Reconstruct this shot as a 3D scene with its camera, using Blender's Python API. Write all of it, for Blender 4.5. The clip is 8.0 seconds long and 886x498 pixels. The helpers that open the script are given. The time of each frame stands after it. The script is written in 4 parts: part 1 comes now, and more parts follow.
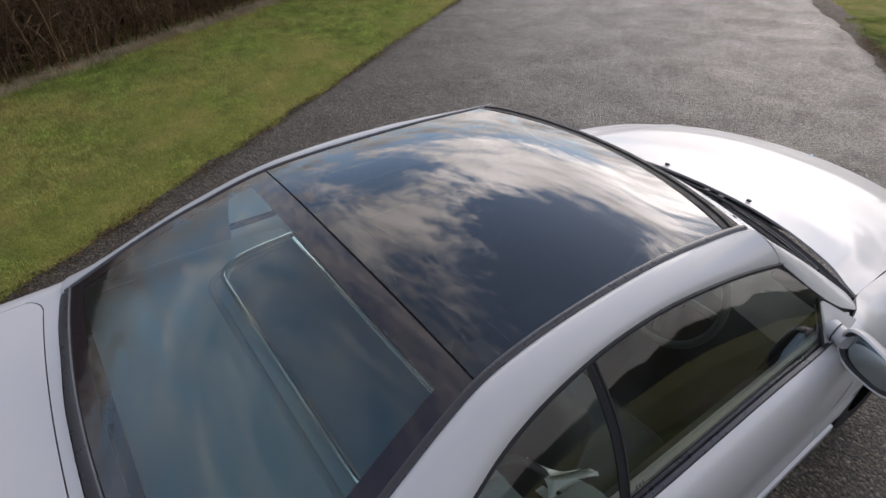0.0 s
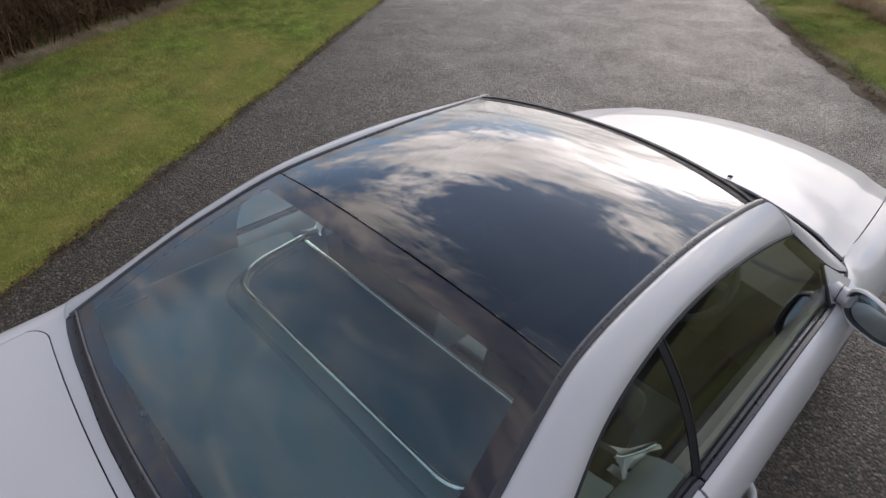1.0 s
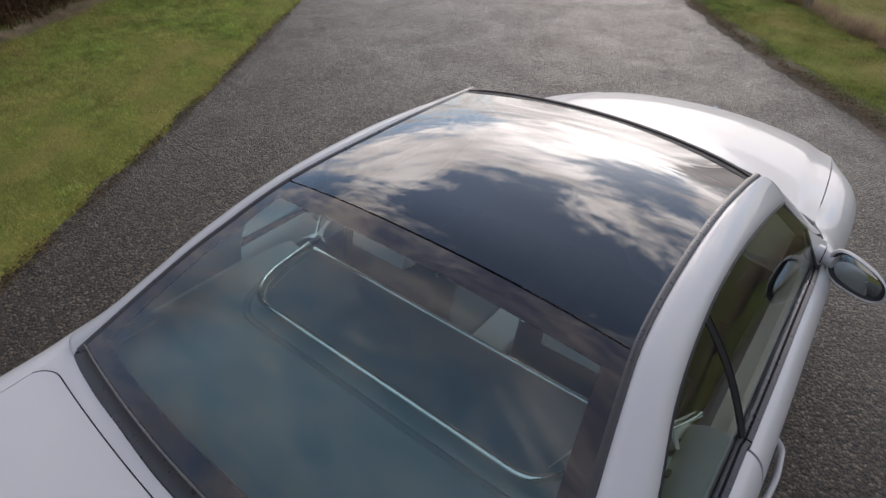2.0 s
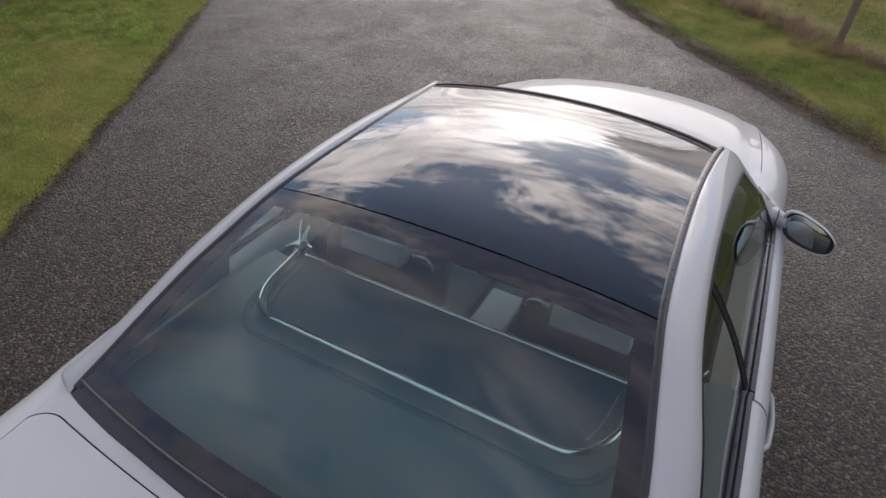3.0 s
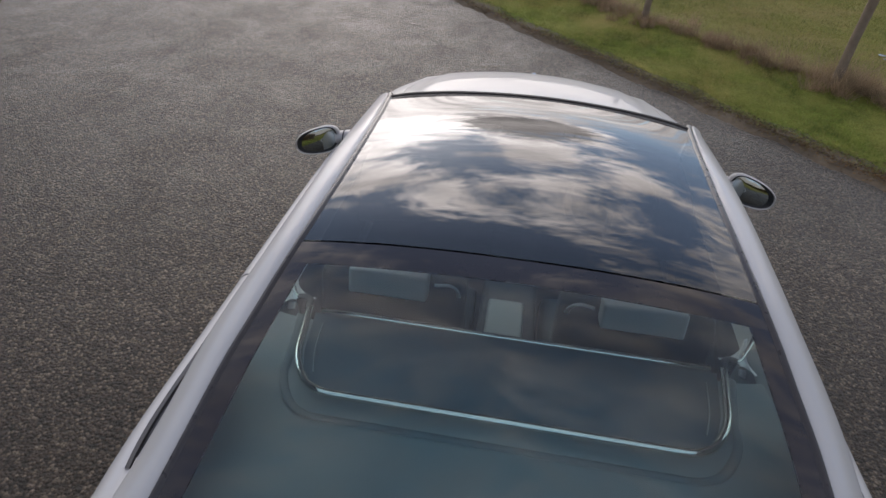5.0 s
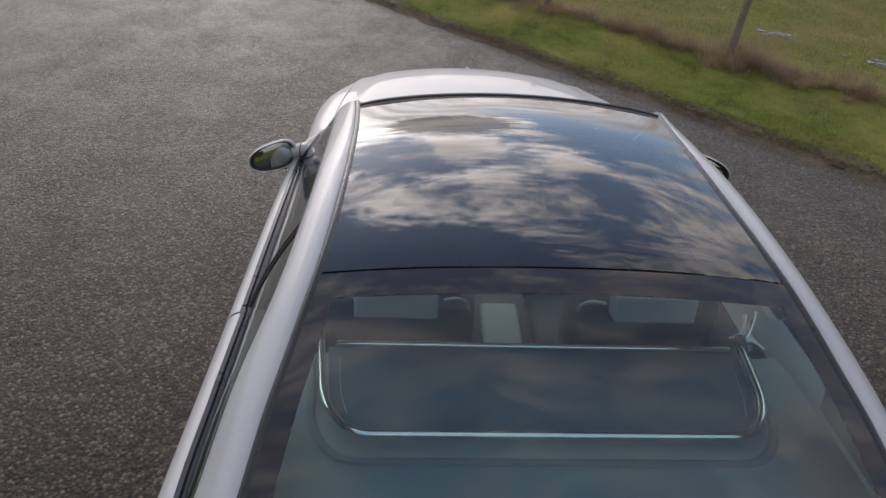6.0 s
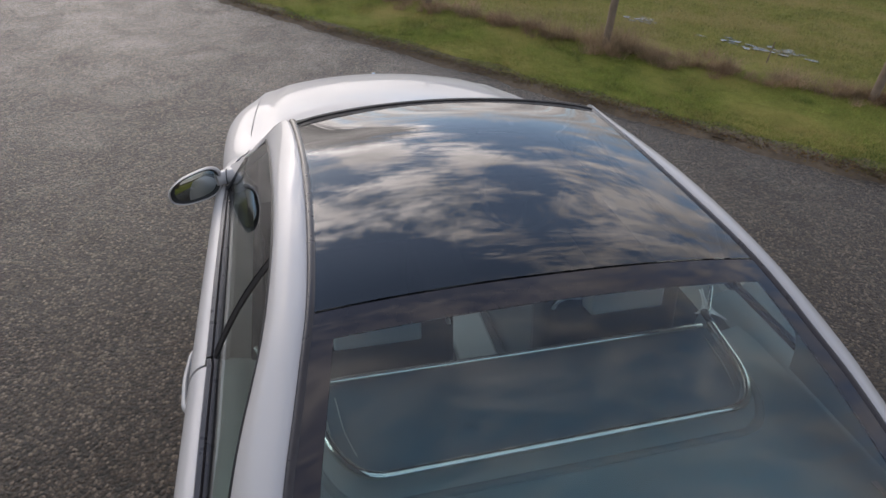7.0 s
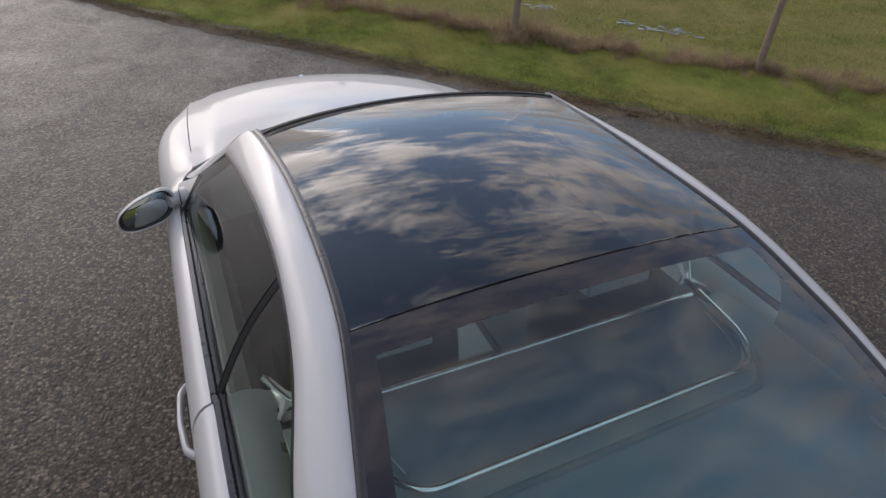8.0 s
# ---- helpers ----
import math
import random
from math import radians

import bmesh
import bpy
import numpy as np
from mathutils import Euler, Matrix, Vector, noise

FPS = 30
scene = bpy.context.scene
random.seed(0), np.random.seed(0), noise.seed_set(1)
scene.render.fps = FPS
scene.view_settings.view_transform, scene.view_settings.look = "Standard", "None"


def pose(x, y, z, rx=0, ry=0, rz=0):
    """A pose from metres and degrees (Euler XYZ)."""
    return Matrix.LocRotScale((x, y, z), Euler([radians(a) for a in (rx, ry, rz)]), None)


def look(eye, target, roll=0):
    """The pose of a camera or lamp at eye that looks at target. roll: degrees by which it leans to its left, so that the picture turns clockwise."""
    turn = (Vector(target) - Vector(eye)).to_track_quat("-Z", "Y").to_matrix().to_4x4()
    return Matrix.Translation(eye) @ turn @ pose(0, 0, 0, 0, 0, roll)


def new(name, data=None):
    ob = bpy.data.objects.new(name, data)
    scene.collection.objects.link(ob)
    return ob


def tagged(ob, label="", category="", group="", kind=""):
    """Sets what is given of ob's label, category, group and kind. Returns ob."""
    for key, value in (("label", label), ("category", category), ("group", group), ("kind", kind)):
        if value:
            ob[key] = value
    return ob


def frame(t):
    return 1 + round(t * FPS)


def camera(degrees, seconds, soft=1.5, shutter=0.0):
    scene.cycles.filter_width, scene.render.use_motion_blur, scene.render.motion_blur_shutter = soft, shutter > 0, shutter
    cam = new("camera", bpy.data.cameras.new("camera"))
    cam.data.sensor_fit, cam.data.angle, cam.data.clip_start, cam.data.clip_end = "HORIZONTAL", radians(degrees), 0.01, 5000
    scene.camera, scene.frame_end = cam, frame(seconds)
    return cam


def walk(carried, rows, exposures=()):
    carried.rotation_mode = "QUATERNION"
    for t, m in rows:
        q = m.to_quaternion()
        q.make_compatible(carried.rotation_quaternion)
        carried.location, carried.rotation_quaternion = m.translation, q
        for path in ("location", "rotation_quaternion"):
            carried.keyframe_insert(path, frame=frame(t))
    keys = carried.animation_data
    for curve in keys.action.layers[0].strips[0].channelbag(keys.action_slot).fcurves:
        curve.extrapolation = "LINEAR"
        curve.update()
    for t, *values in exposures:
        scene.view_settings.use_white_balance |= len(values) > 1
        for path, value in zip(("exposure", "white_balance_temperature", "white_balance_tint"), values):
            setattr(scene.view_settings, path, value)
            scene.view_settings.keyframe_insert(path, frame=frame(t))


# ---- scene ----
cam = camera(75.3, 8.0)
ROWS = [
    (0.0, 1.153, -1.016, 2.154, 54.38, -0.20, 54.11),
    (0.5, 1.065, -1.130, 2.156, 53.97, -0.52, 50.54),
    (1.0, 0.956, -1.239, 2.149, 53.69, -0.81, 46.44),
    (1.5, 0.839, -1.329, 2.153, 53.30, -0.96, 42.39),
    (3.0, 0.554, -1.559, 2.163, 52.57, -1.39, 28.74),
    (3.5, 0.422, -1.582, 2.157, 52.51, -1.70, 24.01),
    (4.0, 0.266, -1.589, 2.155, 52.58, -1.96, 18.93),
    (4.5, 0.111, -1.604, 2.148, 52.77, -2.34, 14.28),
    (6.0, -0.340, -1.521, 2.125, 52.52, -2.97, -1.45),
    (6.5, -0.433, -1.471, 2.128, 52.80, -3.03, -7.31),
    (7.0, -0.549, -1.421, 2.116, 53.16, -3.30, -14.06),
    (7.5, -0.667, -1.368, 2.113, 53.48, -3.40, -19.72),
    (8.0, -0.768, -1.308, 2.095, 53.28, -3.42, -24.73),
]
walk(cam, [(t, pose(x, y, z, rx, ry, rz)) for t, x, y, z, rx, ry, rz in ROWS], exposures=[(0.0, 1.22), (4.5, 1.02), (8.0, 1.13)])

# ---- light: a low winter sun hidden and spread wide by broken cloud, ahead and a little to the left ----
SUN_AZ, SUN_EL = radians(-16.5), radians(17.0)          # azimuth from +y towards +x
sun_dir = Vector((math.sin(SUN_AZ) * math.cos(SUN_EL), math.cos(SUN_AZ) * math.cos(SUN_EL), math.sin(SUN_EL)))
sun = new("sun", bpy.data.lights.new("sun", "SUN"))
sun.data.energy, sun.data.angle, sun.data.color = 0.12, radians(150), (1.0, 0.93, 0.84)
sun.matrix_world = look(sun_dir * 50, (0, 0, 0))


class Nodes:
    """A short hand for building node trees."""

    def __init__(self, tree):
        self.tree = tree
        tree.nodes.clear()

    def add(self, kind, **values):
        node = self.tree.nodes.new(kind)
        for key, value in values.items():
            self.put(node.inputs[key], value)
        return node

    def put(self, socket, value):
        if isinstance(value, bpy.types.NodeSocket):
            self.tree.links.new(value, socket)
        else:
            socket.default_value = value

    def math(self, op, a, b=0.0, c=0.0):
        node = self.tree.nodes.new("ShaderNodeMath")
        node.operation = op
        for i, v in enumerate((a, b, c)):
            self.put(node.inputs[i], v)
        return node.outputs[0]

    def vec(self, op, a, b=(0, 0, 0)):
        node = self.tree.nodes.new("ShaderNodeVectorMath")
        node.operation = op
        self.put(node.inputs[0], a)
        self.put(node.inputs[1], b)
        return node.outputs["Value"] if op in ("DOT_PRODUCT", "LENGTH", "DISTANCE") else node.outputs[0]

    def noise(self, vector, scale, detail=4.0, rough=0.55, distort=0.0):
        node = self.add("ShaderNodeTexNoise", Scale=scale, Detail=detail, Roughness=rough, Distortion=distort)
        self.put(node.inputs["Vector"], vector)
        return node.outputs["Fac"]

    def ramp(self, fac, *stops):
        node = self.tree.nodes.new("ShaderNodeValToRGB")
        self.put(node.inputs[0], fac)
        el = node.color_ramp.elements
        while len(el) < len(stops):
            el.new(0.5)
        for e, (p, c) in zip(el, stops):
            e.position = p
            e.color = (*c, 1) if len(c) == 3 else c
        return node.outputs[0]

    def mix(self, fac, a, b, blend="MIX"):
        node = self.tree.nodes.new("ShaderNodeMix")
        node.data_type, node.blend_type = "RGBA", blend
        self.put(node.inputs["Factor"], fac)
        self.put(node.inputs[6], a)
        self.put(node.inputs[7], b)
        return node.outputs[2]

    def bump(self, height, strength, distance=0.01):
        node = self.add("ShaderNodeBump", Strength=strength, Distance=distance)
        self.put(node.inputs["Height"], height)
        return node.outputs[0]


def g(v):
    return (v, v, v)


# ---- sky: clear blue between torn grey-white clouds, brightest round the hidden sun ----
world = bpy.data.worlds.new("sky")
scene.world = world
world.use_nodes = True
n = Nodes(world.node_tree)
way = n.add("ShaderNodeTexCoord").outputs["Generated"]
air = n.add("ShaderNodeTexSky")
air.sky_type, air.sun_disc = "NISHITA", False
air.sun_elevation, air.sun_rotation = SUN_EL, SUN_AZ
air.air_density, air.dust_density, air.ozone_density = 1.0, 0.5, 3.2
blue = air.outputs[0]
sep = n.add("ShaderNodeSeparateXYZ")
n.put(sep.inputs[0], way)
flat = n.math("ADD", n.math("MAXIMUM", sep.outputs[2], 0.0), 0.16)
comb = n.add("ShaderNodeCombineXYZ")
n.put(comb.inputs[0], n.math("DIVIDE", sep.outputs[0], flat))
n.put(comb.inputs[1], n.math("DIVIDE", sep.outputs[1], flat))
layer = comb.outputs[0]                                   # the cloud deck, seen from below
stretch = n.vec("MULTIPLY", layer, (0.62, 1.45, 1.0))
warp = n.add("ShaderNodeTexNoise", Scale=2.3, Detail=5.0, Roughness=0.6)
n.put(warp.inputs["Vector"], stretch)
drift = n.vec("SUBTRACT", warp.outputs["Color"], (0.5, 0.5, 0.5))
drift = n.vec("MULTIPLY", drift, (0.45, 0.30, 0.0))
torn = n.vec("ADD", layer, drift)
fine = n.noise(stretch, 4.4, 12.0, 0.66, 0.1)
ahead = n.ramp(n.math("MULTIPLY_ADD", n.math("DIVIDE", sep.outputs[1], flat), 0.5, 0.5), (0.55, g(0.85)), (0.88, g(1.45)))   # softer, thinner cloud overhead and behind
cover = n.math("MULTIPLY_ADD", n.math("SUBTRACT", fine, 0.5), ahead, 0.498)
wisp = n.noise(n.vec("ADD", stretch, drift), 19.0, 10.0, 0.70)       # torn edges
cover = n.math("MULTIPLY_ADD", n.math("SUBTRACT", wisp, 0.5), n.math("MULTIPLY", ahead, 0.55), cover)
# banks of cloud (+) and clear gaps (-): place on the deck, breadth, weight
BANKS = ((-1.05, 1.30, 0.34, 0.42), (-1.60, 1.30, 0.25, 0.25), (-0.97, 0.52, 0.20, 0.28), (-0.75, 2.00, 0.34, 0.50), (-0.90, 2.70, 0.60, 0.50), (-0.30, 1.12, 0.14, 0.20),
         (-0.55, 1.28, 0.12, 0.20), (0.00, 2.10, 0.30, 0.50), (0.06, 1.58, 0.13, 0.40), (0.36, 1.98, 0.14, 0.25), (0.20, 1.12, 0.18, 0.08), (0.46, 1.45, 0.12, 0.28),
         (0.98, 1.20, 0.26, 0.06), (0.90, 0.85, 0.28, 0.05), (1.45, 1.15, 0.35, 0.10), (0.42, 0.92, 0.15, -0.10), (-1.60, 0.74, 0.20, -0.42), (-0.52, 0.78, 0.25, -0.40),
         (-0.18, 0.62, 0.28, -0.30), (-0.32, 1.46, 0.15, -0.32), (-1.36, 1.88, 0.18, -0.30), (0.78, 1.98, 0.33, -0.42), (0.58, 1.25, 0.11, -0.30), (0.12, 0.70, 0.17, -0.20), (-0.74, 0.98, 0.17, -0.22))
for bx, by, br, bw in BANKS:
    far = n.vec("DISTANCE", torn, (bx, by, 0.0))
    bell = n.math("POWER", 2.718, n.math("MULTIPLY", n.math("MULTIPLY", far, far), -1.0 / br**2))
    cover = n.math("MULTIPLY_ADD", bell, bw, cover)
near_sun = n.math("MAXIMUM", n.vec("DOT_PRODUCT", way, tuple(sun_dir)), 0.0)
glow = n.math("POWER", near_sun, 3.5)
core = n.math("POWER", near_sun, 70.0)
low = n.ramp(sep.outputs[2], (0.09, g(0.28)), (0.24, g(0.0)))          # the deck closes towards the horizon
veil = n.ramp(n.math("MULTIPLY_ADD", n.math("DIVIDE", sep.outputs[1], flat), 0.5, 0.5), (0.45, g(0.038)), (0.70, g(0.02)))    # a thin veil
cover = n.math("ADD", n.math("ADD", cover, low), veil)
mask = n.ramp(cover, (0.41, g(0.025)), (0.52, g(0.33)), (0.71, g(1)))
shade = n.ramp(n.noise(stretch, 2.6, 7.0, 0.6, 0.3), (0.32, g(0.42)), (0.66, g(1.0)))
bank = n.vec("DISTANCE", n.vec("MULTIPLY", layer, (0.55, 0.62, 0.0)), (0.02, 1.26, 0.0))        # one dark grey cloud before the sun
dusk = n.ramp(n.math("MULTIPLY_ADD", n.math("SUBTRACT", wisp, 0.5), 0.30, bank), (0.16, g(0.26)), (0.21, g(1.0)))
bright = n.math("ADD", n.math("ADD", 0.64, n.math("MULTIPLY", glow, 2.65)), n.math("MULTIPLY", core, 2.6))
rim = n.math("MULTIPLY_ADD", n.math("SUBTRACT", wisp, 0.5), 0.14, n.math("MULTIPLY_ADD", n.math("SUBTRACT", fine, 0.5), 0.10, sep.outputs[2]))
bright = n.math("MULTIPLY", n.math("MULTIPLY", bright, dusk), n.ramp(rim, (0.25, g(0.52)), (0.275, g(1.0))))      # a grey bank low over the horizon
tint = n.mix(1.0, shade, (1.06, 0.955, 0.905, 1), "MULTIPLY")
cloud = n.vec("SCALE", tint)
n.put(cloud.node.inputs["Scale"], bright)
grey = n.add("ShaderNodeRGBToBW", Color=blue).outputs[0]
clear = n.vec("SCALE", n.mix(0.20, blue, grey))
clear.node.inputs["Scale"].default_value = 0.14
n.add("ShaderNodeOutputWorld", Surface=n.add("ShaderNodeBackground", Color=n.mix(mask, clear, cloud), Strength=1.0).outputs[0])


# ---- materials ----
def material(name):
    m = bpy.data.materials.new(name)
    m.use_nodes = True
    n = Nodes(m.node_tree)
    return m, n, n.add("ShaderNodeTexCoord").outputs["Object"]


def finish(n, **values):
    shader = n.add("ShaderNodeBsdfPrincipled", **values)
    n.add("ShaderNodeOutputMaterial", Surface=shader.outputs[0])
    return shader


def plain(name, color, rough, metal=0.0, scale=40.0, vary=0.12, relief=0.0, **more):
    """A surface with a little grain at two scales."""
    m, n, at = material(name)
    f = n.math("ADD", n.math("MULTIPLY", n.noise(at, scale), 0.5), n.math("MULTIPLY", n.noise(at, scale / 9), 0.5))
    lo, hi = tuple(c * (1 - vary) for c in color), tuple(min(1, c * (1 + vary)) for c in color)
    values = {"Base Color": n.ramp(f, (0.3, lo), (0.7, hi)), "Metallic": metal,
              "Roughness": n.ramp(n.noise(at, scale * 0.7), (0.3, g(rough * 0.85)), (0.7, g(min(1, rough * 1.15))))}
    if relief:
        values["Normal"] = n.bump(n.noise(at, scale * 4, 3.0), relief, 0.002)
    values.update(more)
    finish(n, **values)
    return m


def paint_material():
    m, n, at = material("silver_paint")
    flake = n.noise(at, 900.0, 1.0)
    film = n.noise(at, 3.0, 5.0)
    finish(n, **{"Base Color": n.mix(film, (0.455, 0.44, 0.432, 1), (0.50, 0.485, 0.476, 1)), "Specular IOR Level": 0.3, "Metallic": 0.12,
                 "Roughness": n.ramp(flake, (0.3, g(0.50)), (0.7, g(0.58))), "Coat Weight": 0.5,
                 "Coat Roughness": n.ramp(n.noise(at, 14.0, 6.0), (0.35, g(0.03)), (0.75, g(0.09))), "Coat IOR": 1.5})
    return m


def glass_material(name, tint, dust=0.012):
    """A thin pane: tinted light goes straight through, the rest mirrors off by Fresnel; a film of dust over it."""
    m, n, at = material(name)
    through_it = n.add("ShaderNodeBsdfTransparent", Color=(*tint, 1)).outputs[0]
    gloss = n.add("ShaderNodeBsdfGlossy", Color=(0.95, 0.97, 1.0, 1), Roughness=0.012).outputs[0]
    fres = n.add("ShaderNodeFresnel", IOR=1.62).outputs[0]
    pane = n.add("ShaderNodeMixShader")
    for i, v in enumerate((fres, through_it, gloss)):
        n.put(pane.inputs[i], v)
    film = n.add("ShaderNodeMixShader")
    n.put(film.inputs[0], n.ramp(n.noise(at, 5.0, 6.0, 0.6), (0.35, g(dust * 0.4)), (0.75, g(dust * 2.0))))
    n.put(film.inputs[1], pane.outputs[0])
    n.put(film.inputs[2], n.add("ShaderNodeBsdfDiffuse", Color=(0.5, 0.48, 0.45, 1)).outputs[0])
    n.add("ShaderNodeOutputMaterial", Surface=film.outputs[0])
    return m


def asphalt_material():
    m, n, at = material("asphalt")
    stones = n.add("ShaderNodeTexVoronoi", Scale=70.0, Randomness=1.0)
    n.put(stones.inputs["Vector"], at)
    tone = n.add("ShaderNodeSeparateColor")
    n.put(tone.inputs[0], stones.outputs["Color"])
    grit = n.noise(at, 170.0, 5.0, 0.75)
    patch = n.noise(at, 0.5, 6.0, 0.62, 0.3)
    damp = n.noise(at, 1.7, 7.0, 0.65, 0.6)
    chip = n.math("ADD", n.math("MULTIPLY", tone.outputs[0], 0.55), n.math("MULTIPLY", grit, 0.45))
    base = n.ramp(chip, (0.22, (0.014, 0.0115, 0.009)), (0.44, (0.042, 0.0345, 0.0265)), (0.66, (0.090, 0.075, 0.058)), (0.88, (0.27, 0.238, 0.205)))
    base = n.mix(n.ramp(stones.outputs["Distance"], (0.42, g(0)), (0.78, g(0.75))), base, (0.012, 0.010, 0.008, 1))       # bitumen between the chips
    base = n.mix(1.0, base, n.ramp(patch, (0.3, (1.06, 0.93, 0.79)), (0.7, (1.60, 1.42, 1.22))), "MULTIPLY")
    rough = n.ramp(n.math("ADD", n.math("MULTIPLY", damp, 0.65), n.math("MULTIPLY", grit, 0.35)), (0.34, g(0.29)), (0.64, g(0.60)))
    height = n.math("ADD", n.math("MULTIPLY", stones.outputs["Distance"], -0.8), n.math("MULTIPLY", grit, 0.7))
    finish(n, **{"Base Color": base, "Roughness": rough, "Specular IOR Level": 0.46, "Normal": n.bump(height, 1.0, 0.023)})
    return m


def turf_material(name, colors, dry):
    m, n, at = material(name)
    patch = n.noise(at, 0.9, 6.0, 0.65, 0.5)
    blade = n.noise(at, 45.0, 6.0, 0.7, 1.0)
    fleck = n.noise(at, 7.0, 5.0, 0.65)
    col = n.ramp(n.math("ADD", n.math("MULTIPLY", blade, 0.6), n.math("MULTIPLY", fleck, 0.4)), (0.3, colors[0]), (0.52, colors[1]), (0.75, colors[2]))
    col = n.mix(n.ramp(patch, (0.45, g(0)), (0.75, g(0.8))), col, (*dry, 1))
    finish(n, **{"Base Color": col, "Roughness": 0.95, "Specular IOR Level": 0.08, "Normal": n.bump(n.math("ADD", blade, n.math("MULTIPLY", fleck, 1.5)), 0.9, 0.03)})
    return m


def blade_material(name, lo, hi, dry, dry_from=0.62, mottle=5.5, dark=0.54):
    """Leaves and stems, each with a tone of its own."""
    m, n, at = material(name)
    rnd = n.add("ShaderNodeNewGeometry").outputs["Random Per Island"]
    col = n.mix(rnd, (*lo, 1), (*hi, 1))
    col = n.mix(1.0, col, n.ramp(n.noise(at, mottle, 6.0, 0.65, 0.6), (0.36, (dark, dark * 1.12, dark)), (0.64, (1.25, 1.2, 1.15))), "MULTIPLY")
    where = n.math("ADD", n.math("MULTIPLY", n.noise(at, 0.9, 5.0, 0.6), 0.75), n.math("MULTIPLY", rnd, 0.25))
    col = n.mix(n.ramp(where, (dry_from - 0.12, g(0)), (dry_from + 0.08, g(1))), col, (*dry, 1))
    body = n.add("ShaderNodeBsdfPrincipled", **{"Base Color": col, "Roughness": 0.6, "Specular IOR Level": 0.3})
    glowing = n.add("ShaderNodeMixShader")                                 # thin leaves let some light through
    for i, v in enumerate((0.5, body.outputs[0], n.add("ShaderNodeBsdfTranslucent", Color=col).outputs[0])):
        n.put(glowing.inputs[i], v)
    n.add("ShaderNodeOutputMaterial", Surface=glowing.outputs[0])
    return m


def clear_material():
    m, n, at = material("clear_inner_face")
    n.add("ShaderNodeOutputMaterial", Surface=n.add("ShaderNodeBsdfTransparent", Color=(1, 1, 1, 1)).outputs[0])
    return m


PAINT = paint_material()
ROOF_GLASS = glass_material("black_roof_glass", (0.11, 0.11, 0.12), 0.006)
FRIT = plain("black_frit_glass", (0.020, 0.016, 0.019), 0.05, 0.0, 20.0, 0.2, **{"IOR": 1.55})
GLASS = glass_material("tinted_glass", (0.66, 0.82, 0.84))
SIDE_GLASS = glass_material("side_glass", (0.72, 0.80, 0.75))
RUBBER = plain("black_rubber", (0.016, 0.015, 0.016), 0.5, 0.0, 60.0, 0.2, 0.1, **{"Specular IOR Level": 0.25})
SEAL_TRIM = plain("satin_black_trim", (0.030, 0.027, 0.030), 0.30, 0.0, 50.0, 0.2, **{"Specular IOR Level": 0.5})
# lighter grey: painted highlight on the base seal, and the etched window mark
GLINT_AND_ETCH = plain("grey_glint_and_etch", (0.11, 0.105, 0.105), 0.45, 0.0, 60.0, 0.2)
PLASTIC = plain("dark_plastic", (0.025, 0.025, 0.026), 0.6, 0.0, 40.0, 0.2, 0.1)
CLEAR = clear_material()
CHROME = plain("chrome", (0.92, 0.93, 0.93), 0.12, 1.0, 20.0, 0.05)
BAR_METAL = plain("brushed_bar_metal", (1.0, 0.95, 0.87), 0.17, 1.0, 20.0, 0.05)
POLISH = plain("polished_alloy", (0.95, 0.97, 0.95), 0.12, 0.35, 20.0, 0.05)
SOFT_BLACK = plain("matt_black_rubber", (0.012, 0.010, 0.009), 0.6, 0.0, 60.0, 0.2, **{"Specular IOR Level": 0.3})
ALLOY = plain("alloy", (0.5, 0.5, 0.52), 0.3, 0.9, 30.0, 0.1)
MIRROR = plain("tinted_mirror_silver", (0.40, 0.44, 0.44), 0.01, 1.0, 10.0, 0.02)
LEATHER = plain("grey_leather", (0.26, 0.27, 0.265), 0.5, 0.0, 20.0, 0.08)
SHELF_CLOTH = plain("grey_shelf_lining", (0.30, 0.35, 0.355), 0.85, 0.0, 25.0, 0.05)
MESH_CLOTH = plain("dark_mesh_cloth", (0.105, 0.145, 0.17), 0.8, 0.0, 25.0, 0.05)
WHEEL_HIDE = plain("dark_wheel_leather", (0.10, 0.105, 0.105), 0.5, 0.0, 20.0, 0.08)
SEAT_HIDE = plain("dark_seat_leather", (0.085, 0.09, 0.09), 0.5, 0.0, 20.0, 0.08)
# darker shelf tone for the roll bar's painted shadow
BAR_SHADE = plain("grey_bar_shade", (0.20, 0.24, 0.25), 0.85, 0.0, 25.0, 0.05)
DARK_TRIM = plain("charcoal_trim", (0.04, 0.042, 0.044), 0.7, 0.0, 15.0, 0.1)
LAMP_CLEAR = plain("lamp_lens", (0.55, 0.57, 0.6), 0.06, 0.6, 12.0, 0.1)
LAMP_RED = plain("red_lens", (0.25, 0.01, 0.01), 0.08, 0.0, 12.0, 0.1)
ASPHALT = asphalt_material()
TURF = turf_material("verge_turf", ((0.09, 0.10, 0.021), (0.20, 0.205, 0.045), (0.32, 0.30, 0.085)), (0.34, 0.25, 0.09))
FIELD = turf_material("field_turf", ((0.13, 0.12, 0.03), (0.22, 0.21, 0.055), (0.32, 0.29, 0.09)), (0.33, 0.26, 0.11))
GRASS = blade_material("grass_blade", (0.17, 0.255, 0.050), (0.49, 0.61, 0.155), (0.62, 0.51, 0.19), 0.60, 4.2, 0.40)
VERGE_GRASS = blade_material("fence_verge_blade", (0.12, 0.178, 0.032), (0.36, 0.445, 0.105), (0.42, 0.33, 0.12), 0.60, 3.4, 0.40)
PALE_DRY = blade_material("pale_dry_grass", (0.42, 0.34, 0.24), (0.75, 0.64, 0.48), (0.34, 0.26, 0.17), 0.62)
